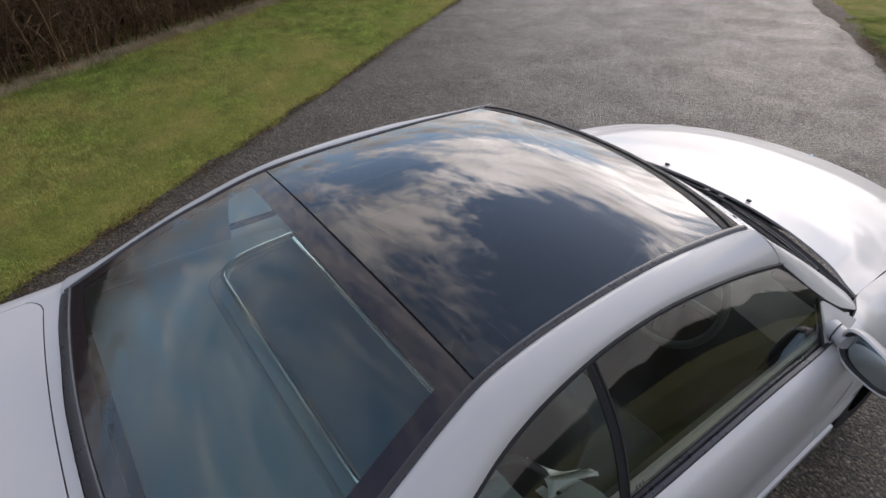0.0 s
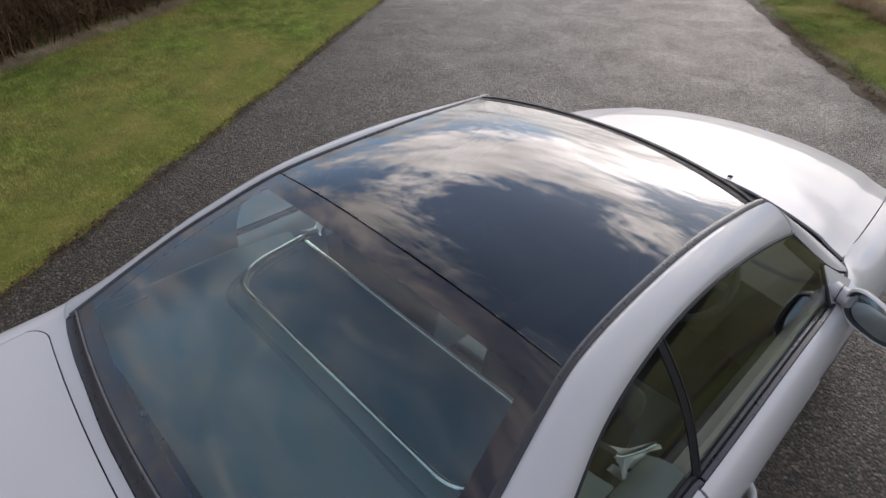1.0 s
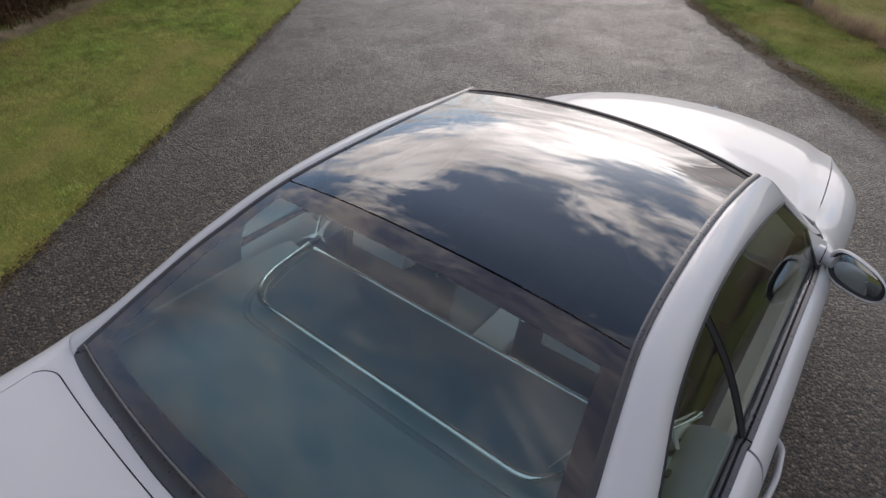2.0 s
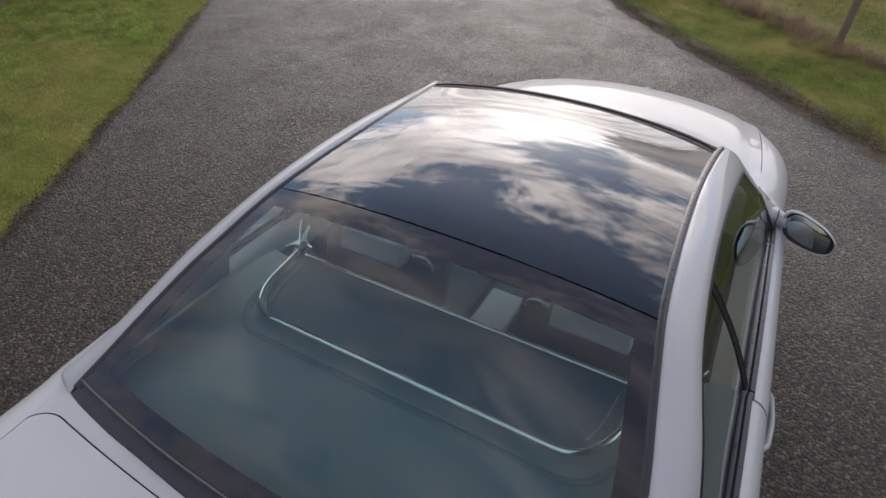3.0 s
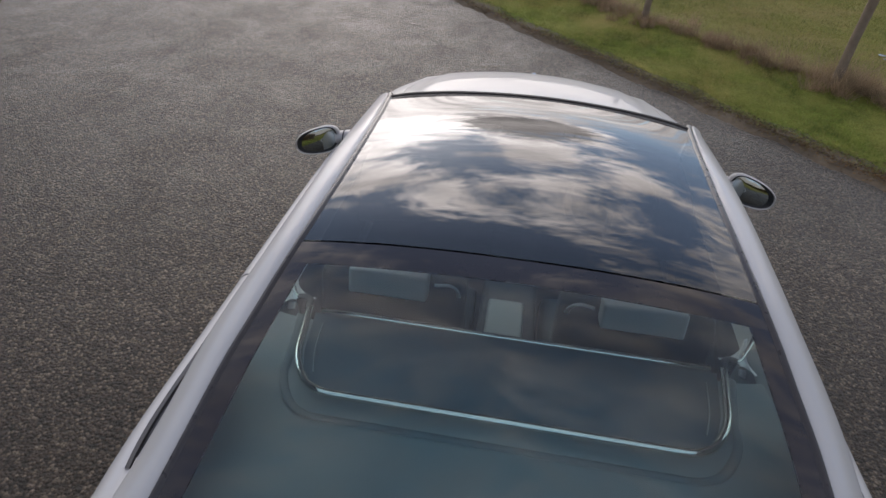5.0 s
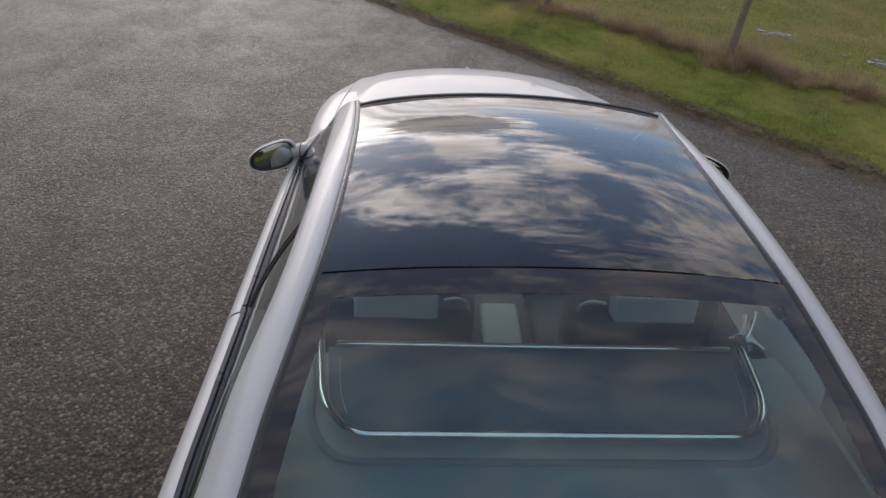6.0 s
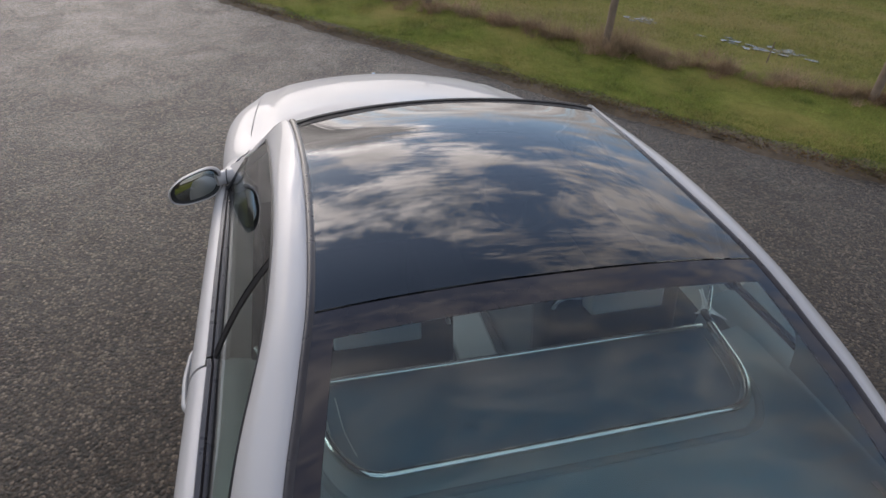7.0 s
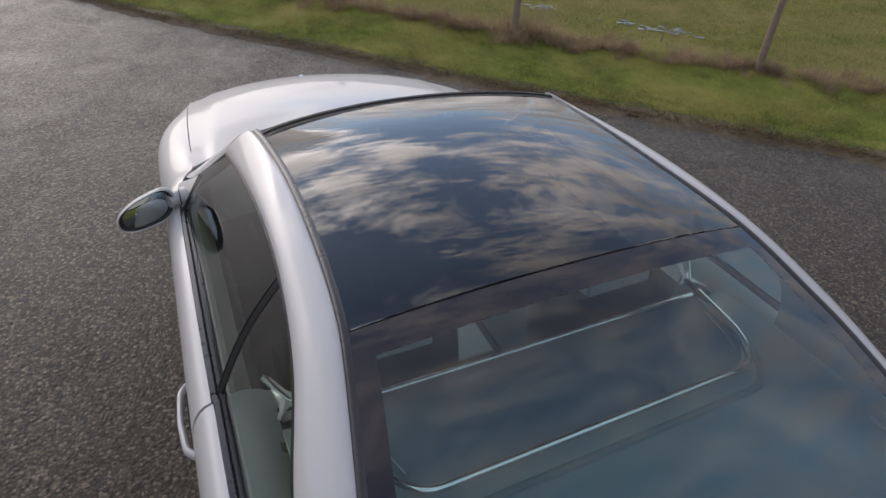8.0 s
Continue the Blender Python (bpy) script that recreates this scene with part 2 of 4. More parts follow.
FIELD_GRASS = blade_material("pasture_blade", (0.13, 0.165, 0.038), (0.30, 0.33, 0.095), (0.36, 0.28, 0.12), 0.545, 2.4, 0.45)
DRY = blade_material("dry_grass", (0.24, 0.165, 0.10), (0.64, 0.48, 0.32), (0.20, 0.13, 0.08), 0.58)
TWIG = blade_material("bramble_stem", (0.10, 0.062, 0.040), (0.50, 0.31, 0.19), (0.16, 0.12, 0.06), 0.60)
LEAF = blade_material("hedge_leaf", (0.05, 0.055, 0.024), (0.15, 0.14, 0.055), (0.17, 0.10, 0.05), 0.56)
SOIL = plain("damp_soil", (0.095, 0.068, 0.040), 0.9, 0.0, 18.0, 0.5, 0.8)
LEATHER_PALE = plain("pale_grey_leather", (0.63, 0.65, 0.64), 0.5, 0.0, 20.0, 0.05)
LINING = plain("pale_door_lining", (0.52, 0.53, 0.50), 0.6, 0.0, 20.0, 0.05)
LITTER = blade_material("leaf_litter", (0.05, 0.032, 0.018), (0.25, 0.14, 0.05), (0.09, 0.085, 0.02), 0.60)
WOOD = plain("weathered_post_wood", (0.20, 0.150, 0.105), 0.8, 0.0, 14.0, 0.35, 0.8)
WATER = plain("puddle_water", (0.03, 0.026, 0.02), 0.16, 0.0, 3.0, 0.2)


# ---- mesh helpers ----
def curve(*keys):
    """A smooth curve through (s, a, b, ...) in rising s; returns a function of s."""
    k = np.array(sorted(keys), float)
    s, v = k[:, 0], k[:, 1:]
    d = np.diff(v, axis=0) / np.diff(s)[:, None]
    m = np.vstack([d[:1], (d[1:] + d[:-1]) / 2, d[-1:]])

    def at(q):
        i = int(np.clip(np.searchsorted(s, q) - 1, 0, len(s) - 2))
        h = s[i + 1] - s[i]
        u = (q - s[i]) / h
        if u < 0:
            return v[0] + m[0] * (q - s[0])
        if u > 1:
            return v[-1] + m[-1] * (q - s[-1])
        return ((2 * u**3 - 3 * u**2 + 1) * v[i] + (u**3 - 2 * u**2 + u) * h * m[i] + (3 * u**2 - 2 * u**3) * v[i + 1] + (u**3 - u**2) * h * m[i + 1])
    return at


def part(name, mesh, mat, parent=None, label="", smooth=True):
    """Links a mesh or a bmesh as one object under its thing."""
    if isinstance(mesh, bmesh.types.BMesh):
        bm, mesh = mesh, bpy.data.meshes.new(name)
        bm.to_mesh(mesh)
        bm.free()
    if mat and not mesh.materials:
        mesh.materials.append(mat)
        if mat in (GLASS, SIDE_GLASS, ROOF_GLASS):
            mesh.materials.append(CLEAR)
    if smooth:
        mesh.polygons.foreach_set("use_smooth", [True] * len(mesh.polygons))
        mesh.set_sharp_from_angle(angle=radians(38))
    ob = new(name, mesh)
    ob.parent = parent
    return tagged(ob, label)


def sheet(rows, thick=0.0, out=(0, 0, 0.4), close=False, pane=False):
    """A bmesh skin through rows of points; its outer face looks away from the point out; thick adds depth inwards."""
    bm = bmesh.new()
    vs = [[bm.verts.new(p) for p in r] for r in rows]
    cols = len(rows[0])
    for a, b in zip(vs[:-1], vs[1:]):
        for j in range(cols if close else cols - 1):
            quad = [a[j], a[(j + 1) % cols], b[(j + 1) % cols], b[j]]
            if len({tuple(round(c, 6) for c in v.co) for v in quad}) == 4:
                bm.faces.new(quad)
    bmesh.ops.remove_doubles(bm, verts=bm.verts, dist=1e-5)
    bm.normal_update()
    o = Vector(out)
    if sum((f.calc_center_median() - o).dot(f.normal) * f.calc_area() for f in bm.faces) < 0:
        bmesh.ops.reverse_faces(bm, faces=bm.faces)
        bm.normal_update()
    if thick:
        moved = {v: v.co - v.normal * thick for v in bm.verts}
        faces, rim = list(bm.faces), [e for e in bm.edges if len(e.link_faces) == 1]
        twin = {v: bm.verts.new(c) for v, c in moved.items()}
        for f in faces:
            bm.faces.new([twin[v] for v in reversed(f.verts)]).material_index = 1 if pane else 0
        for e in rim:
            f = e.link_faces[0]
            a, b = e.verts
            loop = [l for l in f.loops if l.edge == e][0]
            if loop.vert != a:
                a, b = b, a
            bm.faces.new([b, a, twin[a], twin[b]]).material_index = 1 if pane else 0
        bm.normal_update()
    return bm


def tube(points, radius, sides=10, squash=1.0):
    """A round bar along points; radius is a number or one for each point."""
    bm = bmesh.new()
    pts = [Vector(p) for p in points]
    rings = []
    ref = Vector((0.13, 0.21, 0.97))
    for i, p in enumerate(pts):
        d = (pts[min(i + 1, len(pts) - 1)] - pts[max(i - 1, 0)]).normalized()
        a = d.cross(ref).normalized()
        b = d.cross(a)
        r = radius[i] if isinstance(radius, (list, tuple)) else radius
        rings.append([bm.verts.new(p + a * r * math.cos(q) + b * r * squash * math.sin(q)) for q in [2 * math.pi * k / sides for k in range(sides)]])
    for r0, r1 in zip(rings[:-1], rings[1:]):
        for j in range(sides):
            bm.faces.new([r0[j], r0[(j + 1) % sides], r1[(j + 1) % sides], r1[j]])
    bm.faces.new(list(reversed(rings[0])))
    bm.faces.new(rings[-1])
    bmesh.ops.recalc_face_normals(bm, faces=bm.faces)
    return bm


def box(size, at, bevel=0.01, turn=(0, 0, 0), segments=3):
    bm = bmesh.new()
    bmesh.ops.create_cube(bm, size=1.0)
    bmesh.ops.scale(bm, verts=bm.verts, vec=size)
    if bevel:
        bmesh.ops.bevel(bm, geom=list(bm.edges), offset=bevel, segments=segments, profile=0.6, affect="EDGES")
    bmesh.ops.transform(bm, verts=bm.verts, matrix=pose(*at, *turn))
    return bm


def rounded(points, corner, steps=6):
    """A polyline with its inner corners rounded."""
    pts = [Vector(p) for p in points]
    out = [pts[0]]
    for a, b, c in zip(pts[:-2], pts[1:-1], pts[2:]):
        r = min(corner, (a - b).length / 2.05, (c - b).length / 2.05)
        p, q = b + (a - b).normalized() * r, b + (c - b).normalized() * r
        for k in range(steps + 1):
            u = k / steps
            out.append((1 - u)**2 * p + 2 * u * (1 - u) * b + u**2 * q)
    return out + [pts[-1]]


def join(*bms):
    bm = bmesh.new()
    for b in bms:
        tmp = bpy.data.meshes.new("tmp")
        b.to_mesh(tmp)
        b.free()
        bm.from_mesh(tmp)
        bpy.data.meshes.remove(tmp)
    return bm


def lin(a, b, count):
    return [float(v) for v in np.linspace(a, b, count)]


def side_points(pts, s):
    return [(p[0] * s, p[1], p[2]) for p in pts]


# ---- ground, road, verges ----
LEFT_EDGE = curve((-14.0, 5.25, -12.9), (-1.5, -1.70, -2.48), (0.0, -2.54, -1.23), (3.0, -4.15, 1.22), (6.0, -5.84, 3.70), (10.0, -8.05, 7.03), (40.0, -24.7, 32.0))
RIGHT_EDGE = curve((-16.0, 14.8, -8.9), (-8.0, 9.3, -3.6), (0.0, 4.10, 1.33), (1.6, 2.90, 2.50), (3.2, 1.85, 3.62), (4.8, 0.62, 4.92), (6.4, -0.45, 6.05), (9.6, -2.35, 8.42), (40.0, -22.6, 33.4))
HEDGE_LINE = curve((-14.0, 1.2, -13.6), (0.0, -6.0, -1.62), (4.9, -8.45, 2.60), (9.0, -10.5, 6.15), (40.0, -26.0, 33.0))
FENCE_LINE = curve((-16.0, 17.2, -6.6), (-4.0, 7.75, 0.45), (0.0, 5.20, 2.93), (2.78, 3.08, 4.72), (5.34, 1.38, 6.63), (9.0, -1.05, 9.35), (40.0, -21.5, 34.9))


def flat_mesh(pts, faces):
    me = bpy.data.meshes.new("flat")
    me.from_pydata([tuple(map(float, p)) for p in pts], [], faces)
    me.update()
    return me


def ribbon(a, b, s0, s1, count, across, height, wobble=0.0, lip=0.0):
    """A strip of ground between two lines; height is a function of the share across."""
    pts, faces = [], []
    for i, s in enumerate(lin(s0, s1, count)):
        p, q = a(s), b(s)
        wob = wobble * (noise.noise((s * 3.1, 7.7, 0)) + 0.6 * noise.noise((s * 11.0, 1.3, 0)))
        for j, u in enumerate(across):
            w = u + (wob / max(0.5, float(np.hypot(*(q - p)))) if u < 0.2 else 0)
            x, y = p + (q - p) * w
            z = height(u) + lip * noise.noise((float(x) * 2.3, float(y) * 2.3, 0.5))
            pts.append((x, y, z))
    m = len(across)
    for i in range(count - 1):
        for j in range(m - 1):
            faces.append((i * m + j, i * m + j + 1, (i + 1) * m + j + 1, (i + 1) * m + j))
    me = flat_mesh(pts, faces)
    bm = bmesh.new()
    bm.from_mesh(me)
    bm.normal_update()
    if sum(f.normal.z for f in bm.faces) < 0:
        bmesh.ops.reverse_faces(bm, faces=bm.faces)
    bpy.data.meshes.remove(me)
    return bm


ground = part("ground", sheet([[(x, y, -0.03) for x in (-600, -60, 0, 60, 600)] for y in (-600, -60, 0, 60, 600)], out=(0, 0, -9)), FIELD)
tagged(ground, "rough green-brown pasture reaching to the horizon", "ground", kind="structure")
road = part("road", ribbon(lambda s: LEFT_EDGE(s) + np.array((-0.25, -0.15)), lambda s: RIGHT_EDGE(s) + np.array((0.2, 0.2)), -14, 40, 60, lin(0, 1, 9), lambda u: 0.0), ASPHALT)
tagged(road, "worn damp grey asphalt lane with coarse chippings", "road", kind="structure")
verge_1 = part("verge_1", ribbon(LEFT_EDGE, lambda s: HEDGE_LINE(s) + np.array((-1.6, -0.9)), -13, 22, 900, [0, 0.012, 0.03, 0.07, 0.15, 0.3, 0.5, 0.75, 1], lambda u: -0.005 + 0.040 * min(1, u / 0.03) + 0.04 * u, 0.035, 0.02), TURF)
tagged(verge_1, "short green grass verge beside the hedge", "verge", kind="structure")
verge_2 = part("verge_2", ribbon(lambda s: RIGHT_EDGE(s) + np.array((0.13, 0.13)), lambda s: FENCE_LINE(s) + np.array((0.12, 0.12)), -14, 22, 520, [0, 0.02, 0.06, 0.12, 0.2, 0.4, 0.7, 1], lambda u: -0.005 + 0.032 * min(1, u / 0.12) + 0.04 * u, 0.10, 0.02), TURF)
tagged(verge_2, "green grass verge below the pasture fence", "verge", kind="structure")
field_bank = part("field_bank", ribbon(lambda s: FENCE_LINE(s) + np.array((0.11, 0.11)), lambda s: FENCE_LINE(s) + np.array((0.85, 0.85)), -14, 22, 300, lin(0, 1, 7), lambda u: 0.064 - 0.105 * u, 0.0, 0.015), FIELD)
tagged(field_bank, "rough bank of pasture behind the fence", "bank", kind="structure")
soil_strip = part("soil_edge", ribbon(lambda s: RIGHT_EDGE(s) + np.array((-0.02, -0.02)), lambda s: RIGHT_EDGE(s) + np.array((0.30, 0.31)), -14, 16, 620, [0, 0.08, 0.2, 0.4, 0.6, 0.8, 1], lambda u: -0.005 + 0.034 * math.sin(math.pi * min(u, 0.7)), 0.07, 0.010), SOIL)
tagged(soil_strip, "strip of bare damp soil at the asphalt's edge", "soil", kind="structure")


def scatter(name, count, place, make, mat, label, category, seed):
    """Many small leaves or stems as one object. place gives a foot point, make the points and faces of one piece."""
    rnd = random.Random(seed)
    pts, faces = [], []
    for _ in range(count):
        foot = place(rnd)
        if foot is None:
            continue
        vs, fs = make(rnd, foot)
        k = len(pts)
        pts += vs
        faces += [tuple(i + k for i in f) for f in fs]
    me = bpy.data.meshes.new(name)
    me.from_pydata(pts, [], faces)
    ob = part(name, me, mat, smooth=False)
    return tagged(ob, label, category, kind="stuff")


def line_points(line, s):
    table = np.linspace(-16, 40, 600)
    pts = np.array([line(q) for q in table])
    return np.stack([np.interp(s, table, pts[:, 0]), np.interp(s, table, pts[:, 1])], 1)


def blades(name, x, y, z, low, high, wide, lean, mat, label, category, rng):
    """Slim grass blades on the given feet, as one object."""
    k = len(x)
    h, a, w = rng.uniform(low, high, k), rng.uniform(0, 2 * math.pi, k), wide * rng.uniform(0.6, 1.4, k)
    dx, dy, l = np.cos(a), np.sin(a), h * rng.uniform(0.3, lean, k)
    v = np.stack([np.stack([x - dy * w, y + dx * w, z - 0.006], 1), np.stack([x + dy * w, y - dx * w, z - 0.006], 1), np.stack([x + dx * l, y + dy * l, z + h], 1)], 1).reshape(-1, 3)
    me = bpy.data.meshes.new(name)
    me.vertices.add(3 * k)
    me.vertices.foreach_set("co", v.ravel())
    me.loops.add(3 * k)
    me.loops.foreach_set("vertex_index", np.arange(3 * k))
    me.polygons.add(k)
    me.polygons.foreach_set("loop_start", np.arange(0, 3 * k, 3))
    me.update()
    me.validate()
    return tagged(part(name, me, mat, smooth=False), label, category, kind="stuff")


def lawn(name, count, edge, far, s0, s1, u0, u1, top, low, high, wide, lean, mat, label, seed):
    rng = np.random.default_rng(seed)
    s, u = rng.uniform(s0, s1, count), rng.uniform(u0, u1, count)
    p, q = line_points(edge, s), line_points(far, s)
    w = p + (q - p) * u[:, None] + rng.normal(0, 0.012, (count, 2))
    # the grass grows in tufts: taller and denser where the ground noise is high
    tuft = 0.5 + 0.5 * np.sin(w[:, 0] * 9.1 + 3 * np.sin(w[:, 1] * 4.3)) * np.sin(w[:, 1] * 8.3 + 3 * np.sin(w[:, 0] * 3.7))
    coarse = 0.5 + 0.5 * np.sin(w[:, 0] * 2.9 + 2 * np.sin(w[:, 1] * 1.7 + 1)) * np.sin(w[:, 1] * 3.3 + 2 * np.sin(w[:, 0] * 1.3))
    rise = np.clip((u - u0) / 0.09, 0.12, 1)
    keep = rng.random(count) < (0.62 + 0.20 * tuft + 0.18 * coarse) * rise
    w, u = w[keep], u[keep]
    high = high * (0.6 + 0.55 * tuft[keep] + 0.35 * coarse[keep])
    return blades(name, w[:, 0], w[:, 1], top(u), low, high, wide, lean, mat, label, "grass", rng)


def tufts(name, clumps, each, line, shift, s0, s1, spread, z, low, high, mat, label, seed):
    """Dead grass in clumps of unequal height along a line."""
    rng = np.random.default_rng(seed)
    s = rng.uniform(s0, s1, clumps)
    mid = line_points(line, s) + np.array(shift) + rng.normal(0, spread, (clumps, 2))
    size = rng.uniform(0.25, 1.0, clumps)**1.6
    own = np.repeat(np.arange(clumps), (each * (0.4 + size)).astype(int))
    p = mid[own] + rng.normal(0, 0.035, (len(own), 2)) * (0.6 + size[own])[:, None]
    return blades(name, p[:, 0], p[:, 1], np.full(len(own), z), low, low + (high - low) * size[own], 0.0022, 1.9, mat, label, "dry grass", rng)


lawn("verge_grass", 640000, LEFT_EDGE, HEDGE_LINE, -3.5, 13, 0.0, 1.05, lambda u: 0.03 + 0.04 * u, 0.008, 0.026, 0.0020, 2.0, GRASS, "short tufted green grass on the verge by the hedge", 1)
lawn("verge_grass", 420000, RIGHT_EDGE, FENCE_LINE, -6, 10, 0.06, 1.02, lambda u: 0.022 + 0.04 * u, 0.007, 0.022, 0.0019, 2.2, VERGE_GRASS, "short green grass on the verge by the fence", 2)
lawn("field_grass", 420000, lambda s: FENCE_LINE(s) + np.array((0.1, 0.1)), lambda s: FENCE_LINE(s) + np.array((7, 7)), -6, 9, 0.0, 1.0, lambda u: np.maximum(-0.028, 0.06 - 0.98 * u), 0.010, 0.036, 0.003, 2.2, FIELD_GRASS, "rough green-brown pasture grass beyond the fence", 3)
tufts("dry_grass", 520, 95, FENCE_LINE, (0.02, 0.02), -6, 10, 0.13, 0.06, 0.03, 0.24, DRY, "pale dry grass and dead weeds along the fence", 4)
tufts("dead_weeds", 26, 60, lambda s: FENCE_LINE(s * 0.02 + 2.78), (0.05, 0.05), -10, 10, 0.14, 0.05, 0.12, 0.50, DRY, "tall dead brown weeds round a fence post", 8)
tufts("dry_grass", 1500, 60, HEDGE_LINE, (0.17, 0.10), -5, 13, 0.05, 0.06, 0.03, 0.11, PALE_DRY, "pale dry grass along the foot of the hedge", 5)


def near_line(line, s0, s1, spread, z):
    def place(rnd):
        s = rnd.uniform(s0, s1)
        p = line(s)
        if noise.noise((s * 1.7, 3.3, 0)) + rnd.uniform(-0.5, 0.5) < -0.25:
            return None
        return float(p[0]) + rnd.gauss(0, spread), float(p[1]) + rnd.gauss(0, spread), z
    return place


def litter(rnd, foot):
    a, r, t = rnd.uniform(0, 6.28), rnd.uniform(0.006, 0.018), rnd.uniform(-0.006, 0.012)
    x, y, z = foot
    c, s = math.cos(a) * r, math.sin(a) * r
    return [(x + c, y + s, z + t), (x - s * 0.6, y + c * 0.6, z + 0.004), (x - c, y - s, z + 0.002), (x + s * 0.6, y - c * 0.6, z - t * 0.3 + 0.003)], [(0, 1, 2, 3)]


scatter("fallen_leaves", 15000, near_line(lambda s: RIGHT_EDGE(s) + np.array((0.11, 0.11)), -5, 9, 0.075, 0.028), litter, LITTER, "brown fallen leaves and crumbs along the asphalt edge", "leaves", 6)
scatter("fallen_leaves", 5000, near_line(LEFT_EDGE, -4, 12, 0.035, 0.016), litter, LITTER, "brown crumbs of soil and leaf at the verge", "leaves", 7)


# ---- hedge of bare bramble stems ----
def stem(rnd, foot):
    x, y, z = foot
    h, a, bend = rnd.uniform(0.5, 2.0), rnd.uniform(0, 6.28), rnd.uniform(0.1, 1.1)
    r = rnd.uniform(0.003, 0.007) if rnd.random() < 0.75 else rnd.uniform(0.008, 0.016)
    pts, faces, steps = [], [], 6
    px, py, pz = x, y, z
    for i in range(steps + 1):
        u = i / steps
        q = r * (1 - 0.8 * u)
        px = x + math.cos(a) * bend * u * u + 0.11 * noise.noise((x * 9, u * 4, 1))
        py = y + math.sin(a) * bend * u * u + 0.11 * noise.noise((y * 9, u * 4, 2))
        pz = z + h * (u - 0.25 * bend * u * u)
        for k in range(3):
            pts.append((px + q * math.cos(2.09 * k), py + q * math.sin(2.09 * k), pz))
    for i in range(steps):
        for k in range(3):
            faces.append((i * 3 + k, i * 3 + (k + 1) % 3, i * 3 + 3 + (k + 1) % 3, i * 3 + 3 + k))
    return pts, faces


def twig(rnd, foot):
    x, y, z = foot
    a, e, l, r = rnd.uniform(0, 6.28), rnd.uniform(-0.7, 1.1), rnd.uniform(0.15, 0.65), rnd.uniform(0.0015, 0.0045)
    d = (math.cos(a) * math.cos(e), math.sin(a) * math.cos(e), math.sin(e))
    end = (x + d[0] * l, y + d[1] * l, z + d[2] * l)
    return [(x - d[1] * r, y + d[0] * r, z), (x + d[1] * r, y - d[0] * r, z), (x, y, z + r * 1.6), end], [(0, 1, 3), (1, 2, 3), (2, 0, 3)]


def leaf(rnd, foot):
    a, e, r = rnd.uniform(0, 6.28), rnd.uniform(-0.8, 0.8), rnd.uniform(0.012, 0.03)
    x, y, z = foot
    c, s, t = math.cos(a) * r, math.sin(a) * r, math.sin(e) * r
    return [(x - c, y - s, z - t), (x - s * 0.5, y + c * 0.5, z + 0.004), (x + c, y + s, z + t), (x + s * 0.5, y - c * 0.5, z - 0.004)], [(0, 1, 2), (0, 2, 3)]


def in_hedge(s0, s1, depth, z0, z1):
    def place(rnd):
        s, u = rnd.uniform(s0, s1), rnd.random()**1.4
        p = HEDGE_LINE(s)
        z = rnd.uniform(z0, z1)
        back = u * depth + 0.12 * noise.noise((s * 1.3, z, 0)) - 0.12
        return float(p[0]) - 0.86 * back, float(p[1]) - 0.5 * back, z
    return place


hedge = new("hedge")
tagged(hedge, "unkempt brown hedge of bare bramble stems with few leaves", "hedge")
for nm, cnt, plc, mk, mt, sd in (("stem", 4200, in_hedge(-6, 14, 1.3, 0.0, 0.05), stem, TWIG, 11), ("twig", 40000, in_hedge(-6, 14, 1.2, 0.1, 1.9), twig, TWIG, 12),
                                 ("leaf", 26000, in_hedge(-6, 14, 1.3, 0.08, 1.9), leaf, LEAF, 13)):
    made = scatter(nm, cnt, plc, mk, mt, "", "", sd)
    made.parent = hedge
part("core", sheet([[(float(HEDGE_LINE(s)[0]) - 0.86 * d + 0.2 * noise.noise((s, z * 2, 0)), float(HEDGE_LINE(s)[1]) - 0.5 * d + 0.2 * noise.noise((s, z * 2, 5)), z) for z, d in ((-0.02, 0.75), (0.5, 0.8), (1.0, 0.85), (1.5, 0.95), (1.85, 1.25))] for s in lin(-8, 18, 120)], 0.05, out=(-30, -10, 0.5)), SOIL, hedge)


# ---- fence posts and puddles ----
def fence_post(at, height, radius, lean):
    thing = new("fence_post")
    thing.location = at
    tagged(thing, "weathered leaning wooden fence post in dry grass", "fence post", "fence posts along the pasture")
    rings = [(0, 0, -0.2), (0.002, 0.001, 0.15), (-0.003, 0.002, 0.5), (0.002, -0.002, 0.9), (0, 0, height - 0.02), (0, 0, height)]
    pts = [(x + lean[0] * z, y + lean[1] * z, z) for x, y, z in rings]
    part("post", tube(pts, [radius * 1.05, radius, radius * 0.96, radius * 0.97, radius * 0.94, radius * 0.7], 14), WOOD, thing)
    return thing


for at, h, r, lean in (((5.20, 2.93, 0.02), 1.25, 0.042, (0.02, 0.05)), ((3.08, 4.72, 0.02), 1.25, 0.045, (0.01, 0.02)), ((1.38, 6.63, 0.02), 1.25, 0.045, (0.03, 0.0)), ((-0.45, 8.65, 0.02), 1.2, 0.045, (0.0, 0.03)), ((7.75, 0.75, 0.02), 1.2, 0.045, (0.0, 0.02))):
    fence_post(at, h, r, lean)


